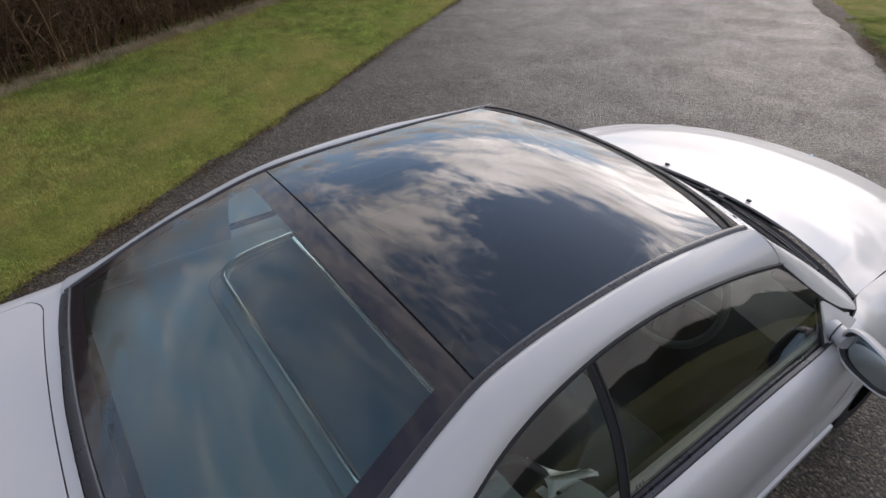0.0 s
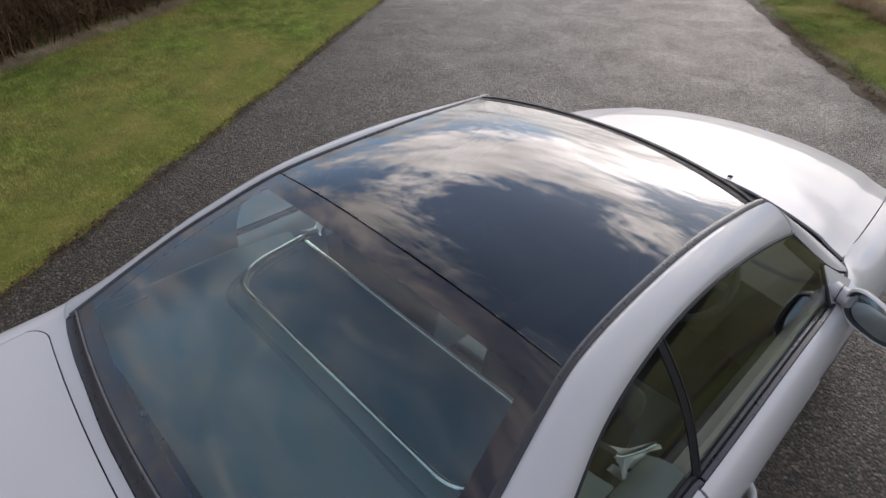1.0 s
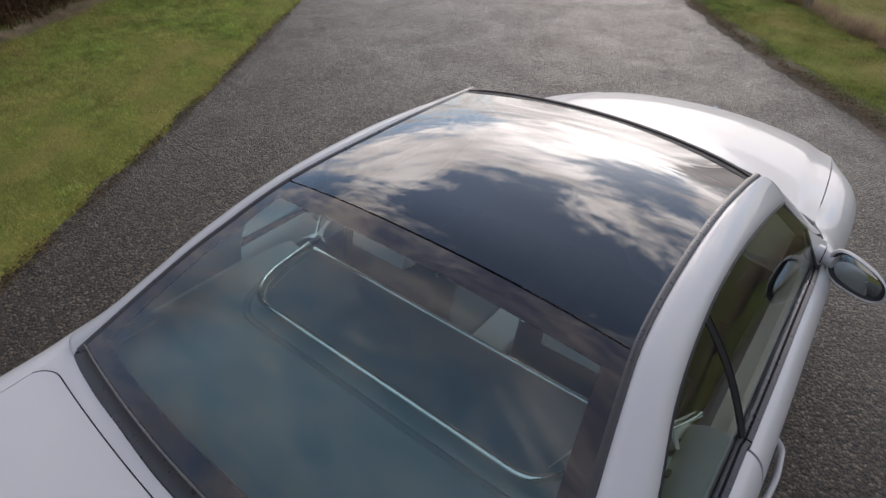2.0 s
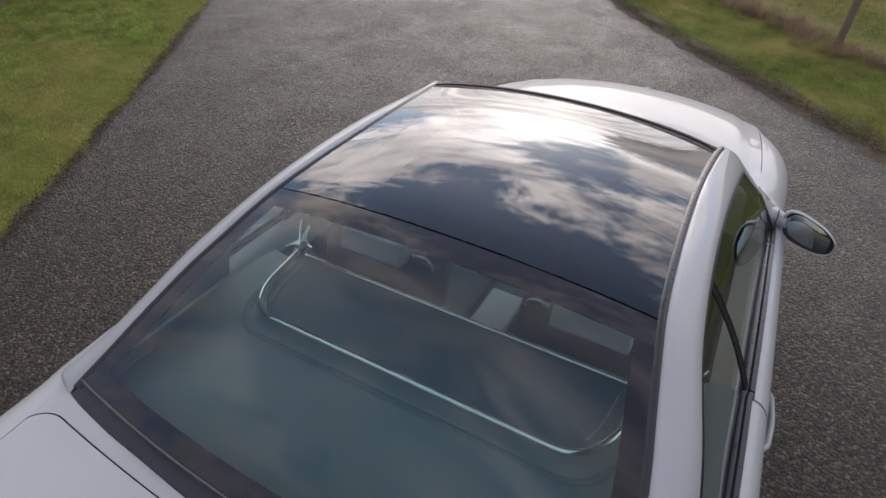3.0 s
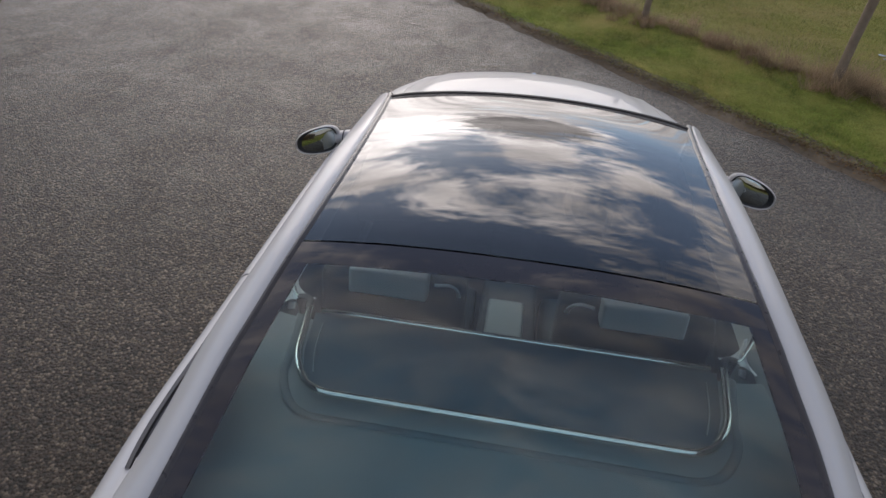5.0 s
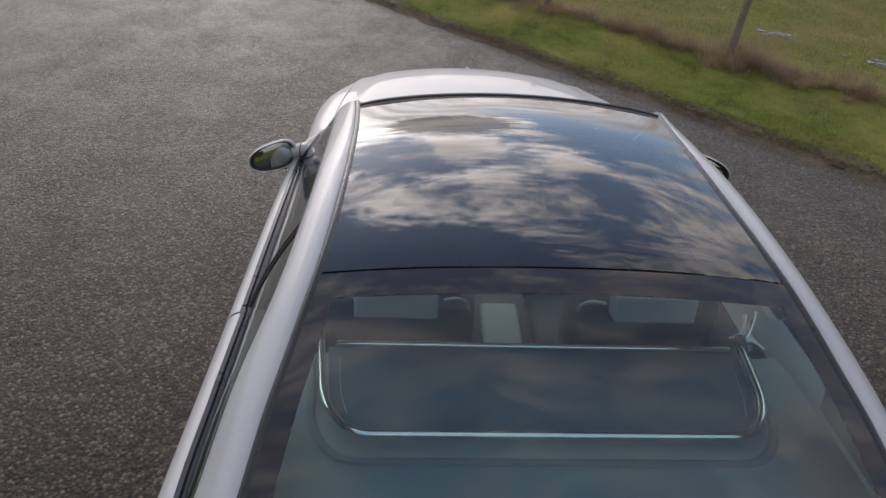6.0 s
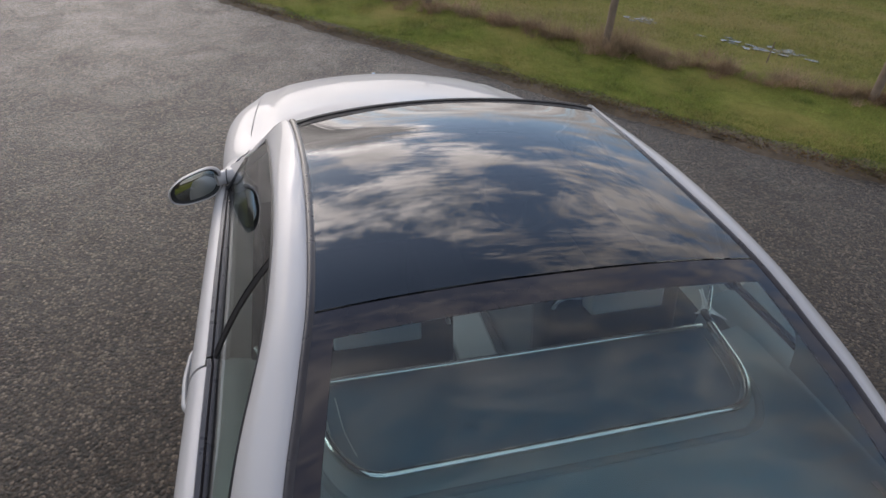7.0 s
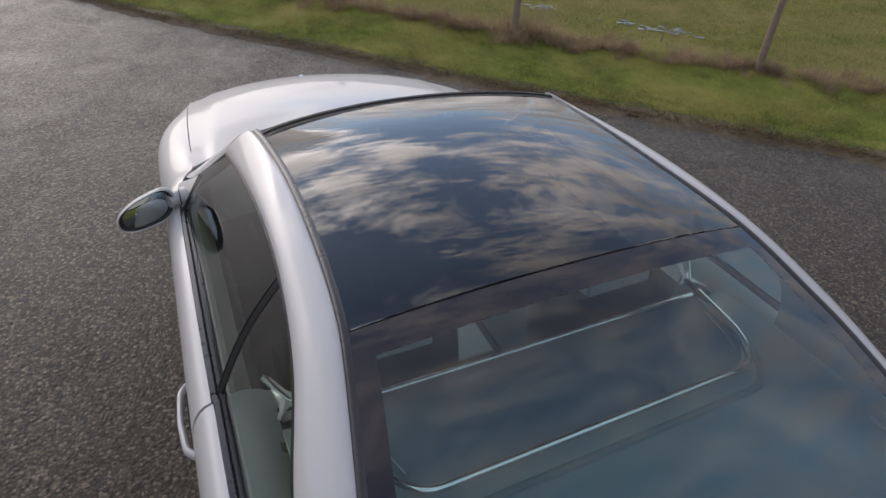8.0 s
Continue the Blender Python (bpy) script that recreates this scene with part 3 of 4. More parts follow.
def puddle(at, rx, ry, turn, seed):
    """Water standing in many small hollows between the grass."""
    rnd = random.Random(seed)
    pts, faces = [], []
    for j in range(16):
        mx, my = rnd.gauss(0, 0.45) * rx, rnd.gauss(0, 0.45) * ry
        sx, sy = rx * rnd.uniform(0.06, 0.24), ry * rnd.uniform(0.06, 0.22)
        k0 = len(pts)
        pts.append((mx, my))
        for k in range(18):
            a = 2 * math.pi * k / 18
            w = 1 + 0.9 * noise.noise((math.cos(a) * 1.8 + seed + j, math.sin(a) * 1.8, seed))
            pts.append((mx + sx * w * math.cos(a), my + sy * w * math.sin(a)))
        faces += [(k0, k0 + 1 + k, k0 + 1 + (k + 1) % 18) for k in range(18)]
    pts = [(at[0] + x * math.cos(turn) - y * math.sin(turn), at[1] + x * math.sin(turn) + y * math.cos(turn), at[2] - 0.0003 * (i // 19)) for i, (x, y) in enumerate(pts)]
    me = flat_mesh(pts, faces)
    return tagged(part("puddle", me, WATER, smooth=False), "shallow puddle of rainwater lying in the pasture", "puddle", kind="structure")


puddle((4.36, 6.20, -0.018), 0.30, 0.17, -0.75, 1.0)
puddle((5.30, 4.98, -0.018), 0.36, 0.22, -0.8, 2.0)
puddle((5.68, 4.66, -0.018), 0.34, 0.20, -0.7, 3.0)
stake = new("stake")
stake.location = (5.05, 4.30, -0.03)
tagged(stake, "thin wooden stake standing in the pasture", "stake")
part("stick", tube([(0, 0, -0.1), (0.004, 0.003, 0.12), (0.01, 0.004, 0.26)], [0.009, 0.008, 0.006], 8), WOOD, stake)


# ---- distant wood round the pasture, seen in the windows and mirrors ----
def woods(seed):
    rng = np.random.default_rng(seed)
    k = 170000
    a = rng.uniform(0, 2 * math.pi, k)
    bearing = np.degrees(np.arctan2(np.cos(a), np.sin(a)))                      # from +y towards +x
    high = np.clip(1 - np.abs(bearing - 122) / 52, 0, 1)**0.5                   # tallest on the pasture's far side
    fore = np.clip(1 - np.abs(bearing - 52) / 40, 0, 1)**0.3
    tall = 2.2 + np.maximum(high * 8.0, fore * 3.6) * (1 + 0.07 * np.sin(a * 31 + 1) + 0.06 * np.sin(a * 77))
    r = 70 + 8 * rng.random(k) + 4 * np.sin(a * 5)
    z = tall * rng.random(k)**0.85
    x, y = r * np.cos(a), r * np.sin(a)
    size = rng.uniform(0.10, 0.30, k) * np.minimum(1, tall / 4)
    v = []
    for dx, dz in ((-1, -0.3), (0.2, -0.8), (1, 0.4), (-0.1, 0.9)):
        v.append(np.stack([x - np.sin(a) * dx * size + rng.normal(0, 0.1, k), y + np.cos(a) * dx * size + rng.normal(0, 0.1, k), np.maximum(z + dz * size, -0.03)], 1))
    v = np.stack(v, 1).reshape(-1, 3)
    me = bpy.data.meshes.new("woods")
    me.from_pydata(v.tolist(), [], np.arange(4 * k).reshape(-1, 4).tolist())
    return tagged(part("far_trees", me, LEAF, smooth=False), "distant belt of bare winter trees round the pasture", "trees", kind="stuff")


woods(21)


# ---- the car: a silver two-seater coupe with a folding glass roof, nose towards +y ----
car = new("car")
tagged(car, "parked silver metallic coupe with a black glass roof", "car")

# roof lines of the right half: y -> x, z
GLASS_EDGE = curve((0.50, 0.572, 1.262), (0.45, 0.562, 1.269), (0.3, 0.549, 1.281), (0.1, 0.541, 1.292), (-0.15, 0.543, 1.291), (-0.4, 0.556, 1.277), (-0.5, 0.567, 1.262), (-0.6, 0.586, 1.232),
                   (-0.7, 0.607, 1.194), (-0.8, 0.629, 1.155), (-0.95, 0.656, 1.088), (-1.08, 0.684, 1.020), (-1.18, 0.712, 0.962))
RAIL_LOW = curve((0.57, 0.655, 1.158), (0.4, 0.643, 1.196), (0.2, 0.634, 1.228), (0.0, 0.630, 1.248), (-0.25, 0.638, 1.240), (-0.5, 0.669, 1.190), (-0.7, 0.724, 1.105), (-0.9, 0.768, 1.002), (-1.0, 0.790, 0.958), (-1.14, 0.802, 0.938))
BELT_X, BELT_Z = 0.838, 0.927


def row_across(edge, mid, count=33, bow=2.0, inset=0.0, sag=2.2):
    """Points across the car from side to side: edge is (x, y, z) of the right side, mid is (y, z) of the middle."""
    out = []
    for u in lin(-1, 1, count):
        k = abs(u)
        out.append((u * (edge[0] - inset), mid[0] + (edge[1] - mid[0]) * k**bow, mid[1] + (edge[2] - mid[1]) * k**sag))
    return out


ROOF_MID = curve((0.535, 1.284), (0.3, 1.316), (0.0, 1.331), (-0.25, 1.329), (-0.52, 1.313), (-0.7, 1.268), (-0.9, 1.180), (-1.1, 1.065), (-1.21, 0.995))


def roof_row(edge_y, mid_y, inset, drop=0.0):
    x, z = GLASS_EDGE(edge_y)
    return row_across((x, edge_y, z - drop), (mid_y, float(ROOF_MID(mid_y)[0]) - drop), inset=inset)


def lerp(a, b, u):
    return a + (b - a) * u


def rear_point(x_share, v, inset):
    """On the rear pane: v = 0 at the roof seam, 1 at its foot; x_share from -1 to 1 across what inset leaves."""
    ey, my = lerp(-0.502, -1.143, v), lerp(-0.524, -1.200, v)
    xe, ze = GLASS_EDGE(ey)
    zm = float(ROOF_MID(my)[0])
    x = x_share * (xe - inset)
    k = abs(x) / (xe - 0.016)
    w = min(1.0, v / 0.45)
    sag = (1 - w) * k**2.2 + w * (math.sqrt(0.0625 + k * k) - 0.25) / (math.sqrt(1.0625) - 0.25)
    return (x, my + (ey - my) * k**2, zm + (ze - zm) * sag)


part("roof_glass", sheet([roof_row(lerp(-0.4965, 0.388, v), lerp(-0.518, 0.494, v), 0.016) for v in lin(0, 1, 26)], 0.006, pane=True), ROOF_GLASS, car, "black tinted panoramic glass roof panel")
rear_window = part("rear_window", sheet([[rear_point(u, v, 0.062 + 0.004 * v) for u in lin(-1, 1, 33)] for v in lin(0.10, 0.935, 26)], 0.004, pane=True), GLASS, car, "green-tinted rear window pane")


def frit():
    """The black printed border of the rear pane."""
    bms = [sheet([[rear_point(u, v, 0.016) for u in lin(-1, 1, 33)] for v in lin(0.0, 0.10, 5)], 0.004),
           sheet([[rear_point(u, v, 0.016) for u in lin(-1, 1, 33)] for v in lin(0.935, 1.0, 5)], 0.004)]
    for s in (1, -1):
        bms.append(sheet([[rear_point(s, v, inset) for inset in lin(0.016, 0.062 + 0.004 * v, 5)] for v in lin(0.10, 0.935, 26)], 0.004))
    return join(*bms)


part("frit_border", frit(), FRIT, rear_window, "glossy black border of the pane")
part("roof_seam", sheet([roof_row(-0.494, -0.515, 0.016, 0.006), roof_row(-0.503, -0.525, 0.016, 0.006)], 0.004), RUBBER, car)

# seals down both sides of the glass, the silver roof rails, and the pillars' feet
for s in (1, -1):
    rows = []
    for y in lin(0.47, -1.165, 70):
        x, z = GLASS_EDGE(y)
        rows.append([(s * (x - 0.020), y, z - 0.003), (s * (x - 0.014), y, z + 0.003), (s * (x - 0.007), y, z + 0.004), (s * (x - 0.001), y, z + 0.001), (s * (x + 0.004), y, z - 0.008)])
    part("roof_seal", sheet(rows), SEAL_TRIM, car)
    rows = []
    for i, v in enumerate(lin(0, 1, 72)):
        ya, yb = lerp(0.478, -1.168, v), lerp(0.548, -1.13, v)
        a, b = GLASS_EDGE(ya), RAIL_LOW(yb)
        p, q = Vector((a[0], ya, a[1])), Vector((b[0], yb, b[1]))
        across = q - p
        up_side = Vector((0.55, 0.0, 0.84))
        row = []
        for u in lin(0, 1, 13):
            bulge = (0.012 + 0.010 * v) * (1 - abs(2 * u - 1)**2.4)
            w = p + across * u + up_side * bulge
            if u == 0:
                w.z -= 0.006
            if u == 1:
                w += Vector((-0.001, 0, -0.007))
            row.append((s * w.x, w.y, w.z))
        rows.append(row)
    # rounded nose of the rail
    first = rows[0]
    nose = []
    for p in first:
        nose.append((p[0] - s * 0.002, p[1] + 0.004, p[2] - 0.006))
    # rounded foot of the rail, and the silver shoulder that it stands on
    for dy, dz in ((0.007, 0.004), (0.011, 0.011), (0.012, 0.022)):
        rows.append([(p[0], p[1] - dy, p[2] - dz) for p in rows[71]])
    part("roof_rail", sheet([nose] + rows, 0.012, out=(0, -0.3, 0.6)), PAINT, car)

# windscreen header, windscreen, wiper tray
header = []
for dy, dz in ((-0.036, -0.001), (-0.030, 0.006), (-0.010, 0.006), (-0.006, 0.002), (-0.001, 0.009), (0.014, 0.008), (0.022, -0.004)):
    x, z = GLASS_EDGE(0.425)
    header.append([(px, py - 0.006 * abs(px / x)**10, pz - 0.008 * abs(px / x)**10) for px, py, pz in row_across((x - 0.010, 0.425 + dy, z + dz), (0.527 + dy, 1.281 + dz))])
part("roof_header", sheet(header, 0.008), SOFT_BLACK, car, "black rubber seal along the windscreen frame")


def windscreen_row(v, inset=0.0):
    ex, ey, ez = lerp(0.575, 0.705, v), lerp(0.455, 1.00, v), lerp(1.262, 0.885, v) + 0.006 * math.sin(math.pi * v)
    my, mz = lerp(0.565, 1.215, v), lerp(1.272, 0.872, v) + 0.004 * math.sin(math.pi * v)
    return row_across((ex, ey, ez), (my, mz), inset=inset)


windscreen = part("windscreen", sheet([windscreen_row(v) for v in lin(0, 1, 18)], 0.005, out=(0, -0.5, 0.4), pane=True), SIDE_GLASS, car, "clear laminated windscreen")
tray = [row_across((0.715, 1.01, 0.872), (1.20, 0.868)), row_across((0.735, 1.02, 0.858), (1.23, 0.850)), row_across((0.765, 1.033, 0.862), (1.285, 0.868))]
part("wiper_tray", sheet(tray, 0.01), PLASTIC, car, "black plastic tray below the windscreen")
for s, x0, x1 in ((1, 0.05, 0.62), (-1, 0.12, -0.50)):
    pts = [(lerp(x0, x1, u), 1.215 - 0.24 * (lerp(x0, x1, u) / 0.75)**2, 0.893 - 0.008 * u) for u in lin(0, 1, 9)]
    arm = part("wiper", tube(pts, 0.007, 8), PLASTIC, car, "black windscreen wiper at rest")
    part("blade", tube([(x, y - 0.018, z + 0.004) for x, y, z in pts[2:]], 0.004, 6), RUBBER, arm)
    part("pivot", tube([(x0, 1.222, 0.86), (x0, 1.220, 0.902)], 0.013, 12), PLASTIC, arm)

# bonnet with raised middle
HOOD_SIDE = curve((0.0, 0.760, 1.035, 0.873), (0.25, 0.752, 1.29, 0.853), (0.5, 0.742, 1.55, 0.822), (0.75, 0.727, 1.82, 0.778), (1.0, 0.706, 2.085, 0.722))
HOOD_MID = curve((0.0, 1.272, 0.893), (0.25, 1.55, 0.880), (0.5, 1.83, 0.847), (0.75, 2.11, 0.795), (1.0, 2.395, 0.706))


def hood_row(v):
    e, m = HOOD_SIDE(v), HOOD_MID(v)
    crease = lerp(0.90, 0.84, v)
    out = []
    for u in lin(-1, 1, 61):
        k = abs(u)
        step = 0.012 / (1 + math.exp((k - crease) / 0.016))
        out.append((u * e[0], m[0] + (e[1] - m[0]) * k**2.3, m[1] - 0.014 + (e[2] - m[1] + 0.014) * k**3.4 + step))
    return out


hood_rows = [hood_row(v) for v in lin(0, 1, 40)]
lip = [(x, y + 0.012, z - 0.028) for x, y, z in hood_rows[-1]]
hood = part("bonnet", sheet(hood_rows + [lip], 0.010, out=(0, 1.4, 0.2)), PAINT, car, "silver bonnet with two long creases")
for s in (1, -1):
    part("washer_nozzle", box((0.020, 0.014, 0.008), (s * 0.207, 1.290, 0.896), 0.003), PLASTIC, hood)
badge = part("badge", tube([(0, 2.372, 0.712), (0, 2.375, 0.722)], [0.016, 0.014], 20), CHROME, hood, "round chrome badge")

# body sides
MAX_X = curve((-2.0, 0.80), (-1.9, 0.835), (-1.6, 0.892), (-1.16, 0.912), (-0.3, 0.914), (0.5, 0.906), (1.0, 0.905), (1.4, 0.914), (1.6, 0.903), (1.75, 0.868), (1.9, 0.800), (2.0, 0.755), (2.1, 0.715))
AXLES = ((1.47, 0.315), (-1.16, 0.315))
DOOR_TOP = curve((-0.6, BELT_X + 0.006, BELT_Z), (-0.27, BELT_X + 0.005, BELT_Z), (0.3, BELT_X + 0.002, BELT_Z), (0.62, BELT_X, BELT_Z - 0.012), (0.95, BELT_X - 0.015, BELT_Z - 0.035))
REAR_TOP = curve((-0.25, 0.838, 0.927), (-0.6, 0.838, 0.932), (-0.9, 0.832, 0.937), (-1.02, 0.812, 0.940), (-1.12, 0.786, 0.944), (-1.20, 0.748, 0.950), (-1.27, 0.738, 0.950), (-1.5, 0.732, 0.938), (-1.95, 0.680, 0.905))
WING_TOP = curve((0.78, 0.822, 0.903), (0.92, 0.806, 0.890), (1.035, 0.7645, 0.872), (1.29, 0.7565, 0.852), (1.55, 0.7465, 0.821), (1.82, 0.7315, 0.777), (2.085, 0.7105, 0.720))


def body_section(y, top, zm):
    xt, zt = top(y)
    xm = float(MAX_X(y)[0])
    arch = 0.0
    for ya, za in AXLES:
        if abs(y - ya) < 0.345:
            arch = za + math.sqrt(0.345**2 - (y - ya)**2)
    pts = [(xt - 0.004, zt - 0.018), (xt, zt)]
    for u in lin(0.08, 1, 14):
        a, b, c, d = (xt, zt), (xt + (xm - xt) * 0.72, zt - 0.008), (xm, zm + 0.60 * (zt - zm)), (xm, zm)
        w = [(1 - u)**3, 3 * u * (1 - u)**2, 3 * u * u * (1 - u), u**3]
        pts.append((sum(k * p[0] for k, p in zip(w, (a, b, c, d))), sum(k * p[1] for k, p in zip(w, (a, b, c, d)))))
    for dx, z in ((-0.004, zm - 0.08), (-0.012, 0.50), (-0.018, 0.43), (-0.020, 0.40), (-0.012, 0.37), (-0.016, 0.30), (-0.030, 0.23), (-0.06, 0.19)):
        pts.append((xm + dx, z))
    return [(x, max(z, arch)) for x, z in pts]


def body_panel(name, y0, y1, count, top, zm, s):
    rows = [[(s * x, y, z) for x, z in body_section(y, top, zm)] for y in lin(y0, y1, count)]
    return part(name, sheet(rows, 0.008), PAINT, car)


doors = {}
for s in (1, -1):
    doors[s] = body_panel("door", -0.285, 0.858, 36, DOOR_TOP, 0.69, s)
    body_panel("rear_quarter", -1.95, -0.292, 80, REAR_TOP, 0.69, s)
    body_panel("front_wing", 0.865, 2.06, 80, WING_TOP, 0.64, s)

    part("shoulder", sheet([[(s * lerp(float(REAR_TOP(y)[0]) + 0.0005, 0.66, u), y, lerp(float(REAR_TOP(y)[1]), 0.948, min(1.0, u * 2.2))) for u in lin(0, 1, 9)] for y in lin(-0.96, -1.228, 24)], 0.006, out=(s * 0.7, -1.1, 0.5)), PAINT, car)

# nose and tail
NOSE = curve((0.0, 2.398), (0.3, 2.362), (0.55, 2.255), (0.706, 2.085), (0.78, 1.97), (0.84, 1.87), (0.905, 1.70))
TAIL = curve((0.0, -2.27), (0.4, -2.235), (0.65, -2.12), (0.80, -1.95), (0.87, -1.75), (0.90, -1.50))
rows = []
for z, push, pull in ((0.705, 0.004, 0.002), (0.66, 0.045, 0.004), (0.58, 0.075, 0.008), (0.48, 0.085, 0.012), (0.38, 0.075, 0.01), (0.28, 0.05, 0.0), (0.21, 0.0, -0.03)):
    row = []
    for x in [-q for q in reversed(lin(0.05, 0.903, 24))] + lin(0.05, 0.903, 24):
        k = abs(x) / 0.903
        row.append((x * (1 + pull), float(NOSE(abs(x))[0]) + push * (1 - k**2) * 0.8 - 0.01, z - 0.07 * k**3 * (z > 0.6)))
    rows.append(row)
bumper = part("front_bumper", sheet(rows, 0.01, out=(0, 1.0, 0.4)), PAINT, car)
part("grille", box((0.62, 0.03, 0.13), (0, 2.455, 0.56), 0.012), PLASTIC, bumper, "black grille opening")
rows = []
for z, push in ((0.905, 0.0), (0.88, 0.02), (0.80, 0.035), (0.70, 0.05), (0.60, 0.075), (0.48, 0.08), (0.36, 0.06), (0.24, 0.0)):
    rows.append([(x, float(TAIL(abs(x))[0]) - push * (1 - (abs(x) / 0.9)**4), z) for x in [-q for q in reversed(lin(0.05, 0.897, 24))] + lin(0.05, 0.897, 24)])
part("rear_bumper", sheet(rows, 0.01, out=(0, -1.0, 0.5)), PAINT, car)
for s in (1, -1):
    for x, y, r in ((0.56, 2.18, 0.075), (0.70, 2.03, 0.06)):
        part("headlamp", tube([(s * x, y - 0.02, 0.590), (s * (x + 0.02), y + 0.045, 0.575), (s * (x + 0.024), y + 0.055, 0.572)], [r, r * 0.95, r * 0.75], 24), LAMP_CLEAR, car, "clear oval headlamp")
    part("tail_lamp", box((0.24, 0.05, 0.13), (s * 0.70, -2.07, 0.74), 0.02, (0, 0, s * 38)), LAMP_RED, car, "red tail lamp")

# rear deck: silver strip under the window, boot lid
BAND = curve((0.0, -1.240), (0.2, -1.236), (0.38, -1.221), (0.56, -1.204), (0.735, -1.170), (0.80, -1.14))


def LID(x):
    """The boot lid's front edge, with a rounded corner."""
    q = min(1.0, max(0.0, (x - 0.665) / 0.0725))
    return np.array([-1.268 + 0.034 * min(1.0, x / 0.665)**2 - 0.055 * (1 - math.sqrt(1 - q * q))])



def strip(front, back, half, zf, zb, lift, count=81):
    xs = [half * math.sin(0.5 * math.pi * w) for w in lin(-1, 1, count)]
    return [[(x, float(front(abs(x))[0]), zf(abs(x))) for x in xs], [(x, lerp(float(front(abs(x))[0]), float(back(abs(x))[0]), 0.5), lerp(zf(abs(x)), zb(abs(x)), 0.5) + lift) for x in xs],
            [(x, float(back(abs(x))[0]), zb(abs(x))) for x in xs]]


part("window_base_seal", sheet([[rear_point(u, 1.0, 0.012) for u in lin(-1, 1, 33)], [(x, float(BAND(abs(x))[0]) + 0.018, 0.972 - 0.012 * (x / 0.735)**2) for x in lin(-0.70, 0.70, 33)],
                                [(x, float(BAND(abs(x))[0]) - 0.002, 0.958 - 0.004 * (x / 0.735)**2) for x in lin(-0.736, 0.736, 33)]], 0.004), SEAL_TRIM, car, "black rubber seal below the rear window")
# highlight along the crease between seal and pane, added as a thin grey tube
part("base_glint", tube([(x, y - 0.004, z) for x, y, z in [rear_point(u, 1.0, 0.010) for u in lin(-1, 1, 33)]], 0.003, 8), GLINT_AND_ETCH, car, "grey line drawn as the highlight on the window seal's crease")
part("deck_panel", sheet(strip(BAND, lambda x: LID(x) + 0.002, 0.736, lambda x: 0.963 - 0.008 * (x / 0.74)**2, lambda x: 0.962 - 0.010 * (x / 0.74)**2, 0.002), 0.008), PAINT, car)
rows = []
for v in lin(0, 1, 30):
    row = []
    for u in [math.sin(0.5 * math.pi * w) for w in lin(-1, 1, 71)]:
        k = abs(u)
        x = u * (float(REAR_TOP(lerp(-1.235, -2.10, v))[0]) - 0.0055)
        yf = float(LID(abs(x))[0]) - 0.0015
        yb = float(TAIL(abs(x))[0]) + 0.015
        row.append((x, lerp(yf, yb, v), lerp(0.962, 0.915, v) + 0.012 * math.sin(math.pi * v) - 0.012 * k**2.5))
    rows.append(row)
part("boot_lid", sheet(rows, 0.010), PAINT, car, "smooth silver boot lid")
part("deck_gap", sheet([[(x, -1.16, 0.935) for x in lin(-0.74, 0.74, 9)], [(x, -1.6, 0.915) for x in lin(-0.74, 0.74, 9)], [(x, -2.05, 0.875) for x in lin(-0.62, 0.62, 9)]], 0.004), RUBBER, car)

# side glass, window seals, mirrors, handles
def window_point(y, u, inset=0.0):
    """On the side glass: u = 0 below the rail, 1 at the belt."""
    a = RAIL_LOW(y)
    p, q = Vector((a[0] - 0.008, y, a[1] - 0.010)), Vector((BELT_X - 0.016, y, BELT_Z - 0.01))
    w = p + (q - p) * u
    w.x += 0.010 * math.sin(math.pi * u) - inset
    return w


PILLAR_IN = curve((0.0, 0.568, 0.478, 1.262), (0.5, 0.652, 0.748, 1.076), (1.0, 0.726, 1.012, 0.882))
PILLAR_OUT = curve((0.0, 0.652, 0.552, 1.160), (0.35, 0.727, 0.706, 1.026), (0.68, 0.773, 0.828, 0.938), (1.0, 0.800, 0.960, 0.872))


def pillar_y(u):
    return -0.232 - 0.018 * u + 0.018 * math.sin(math.pi * u)


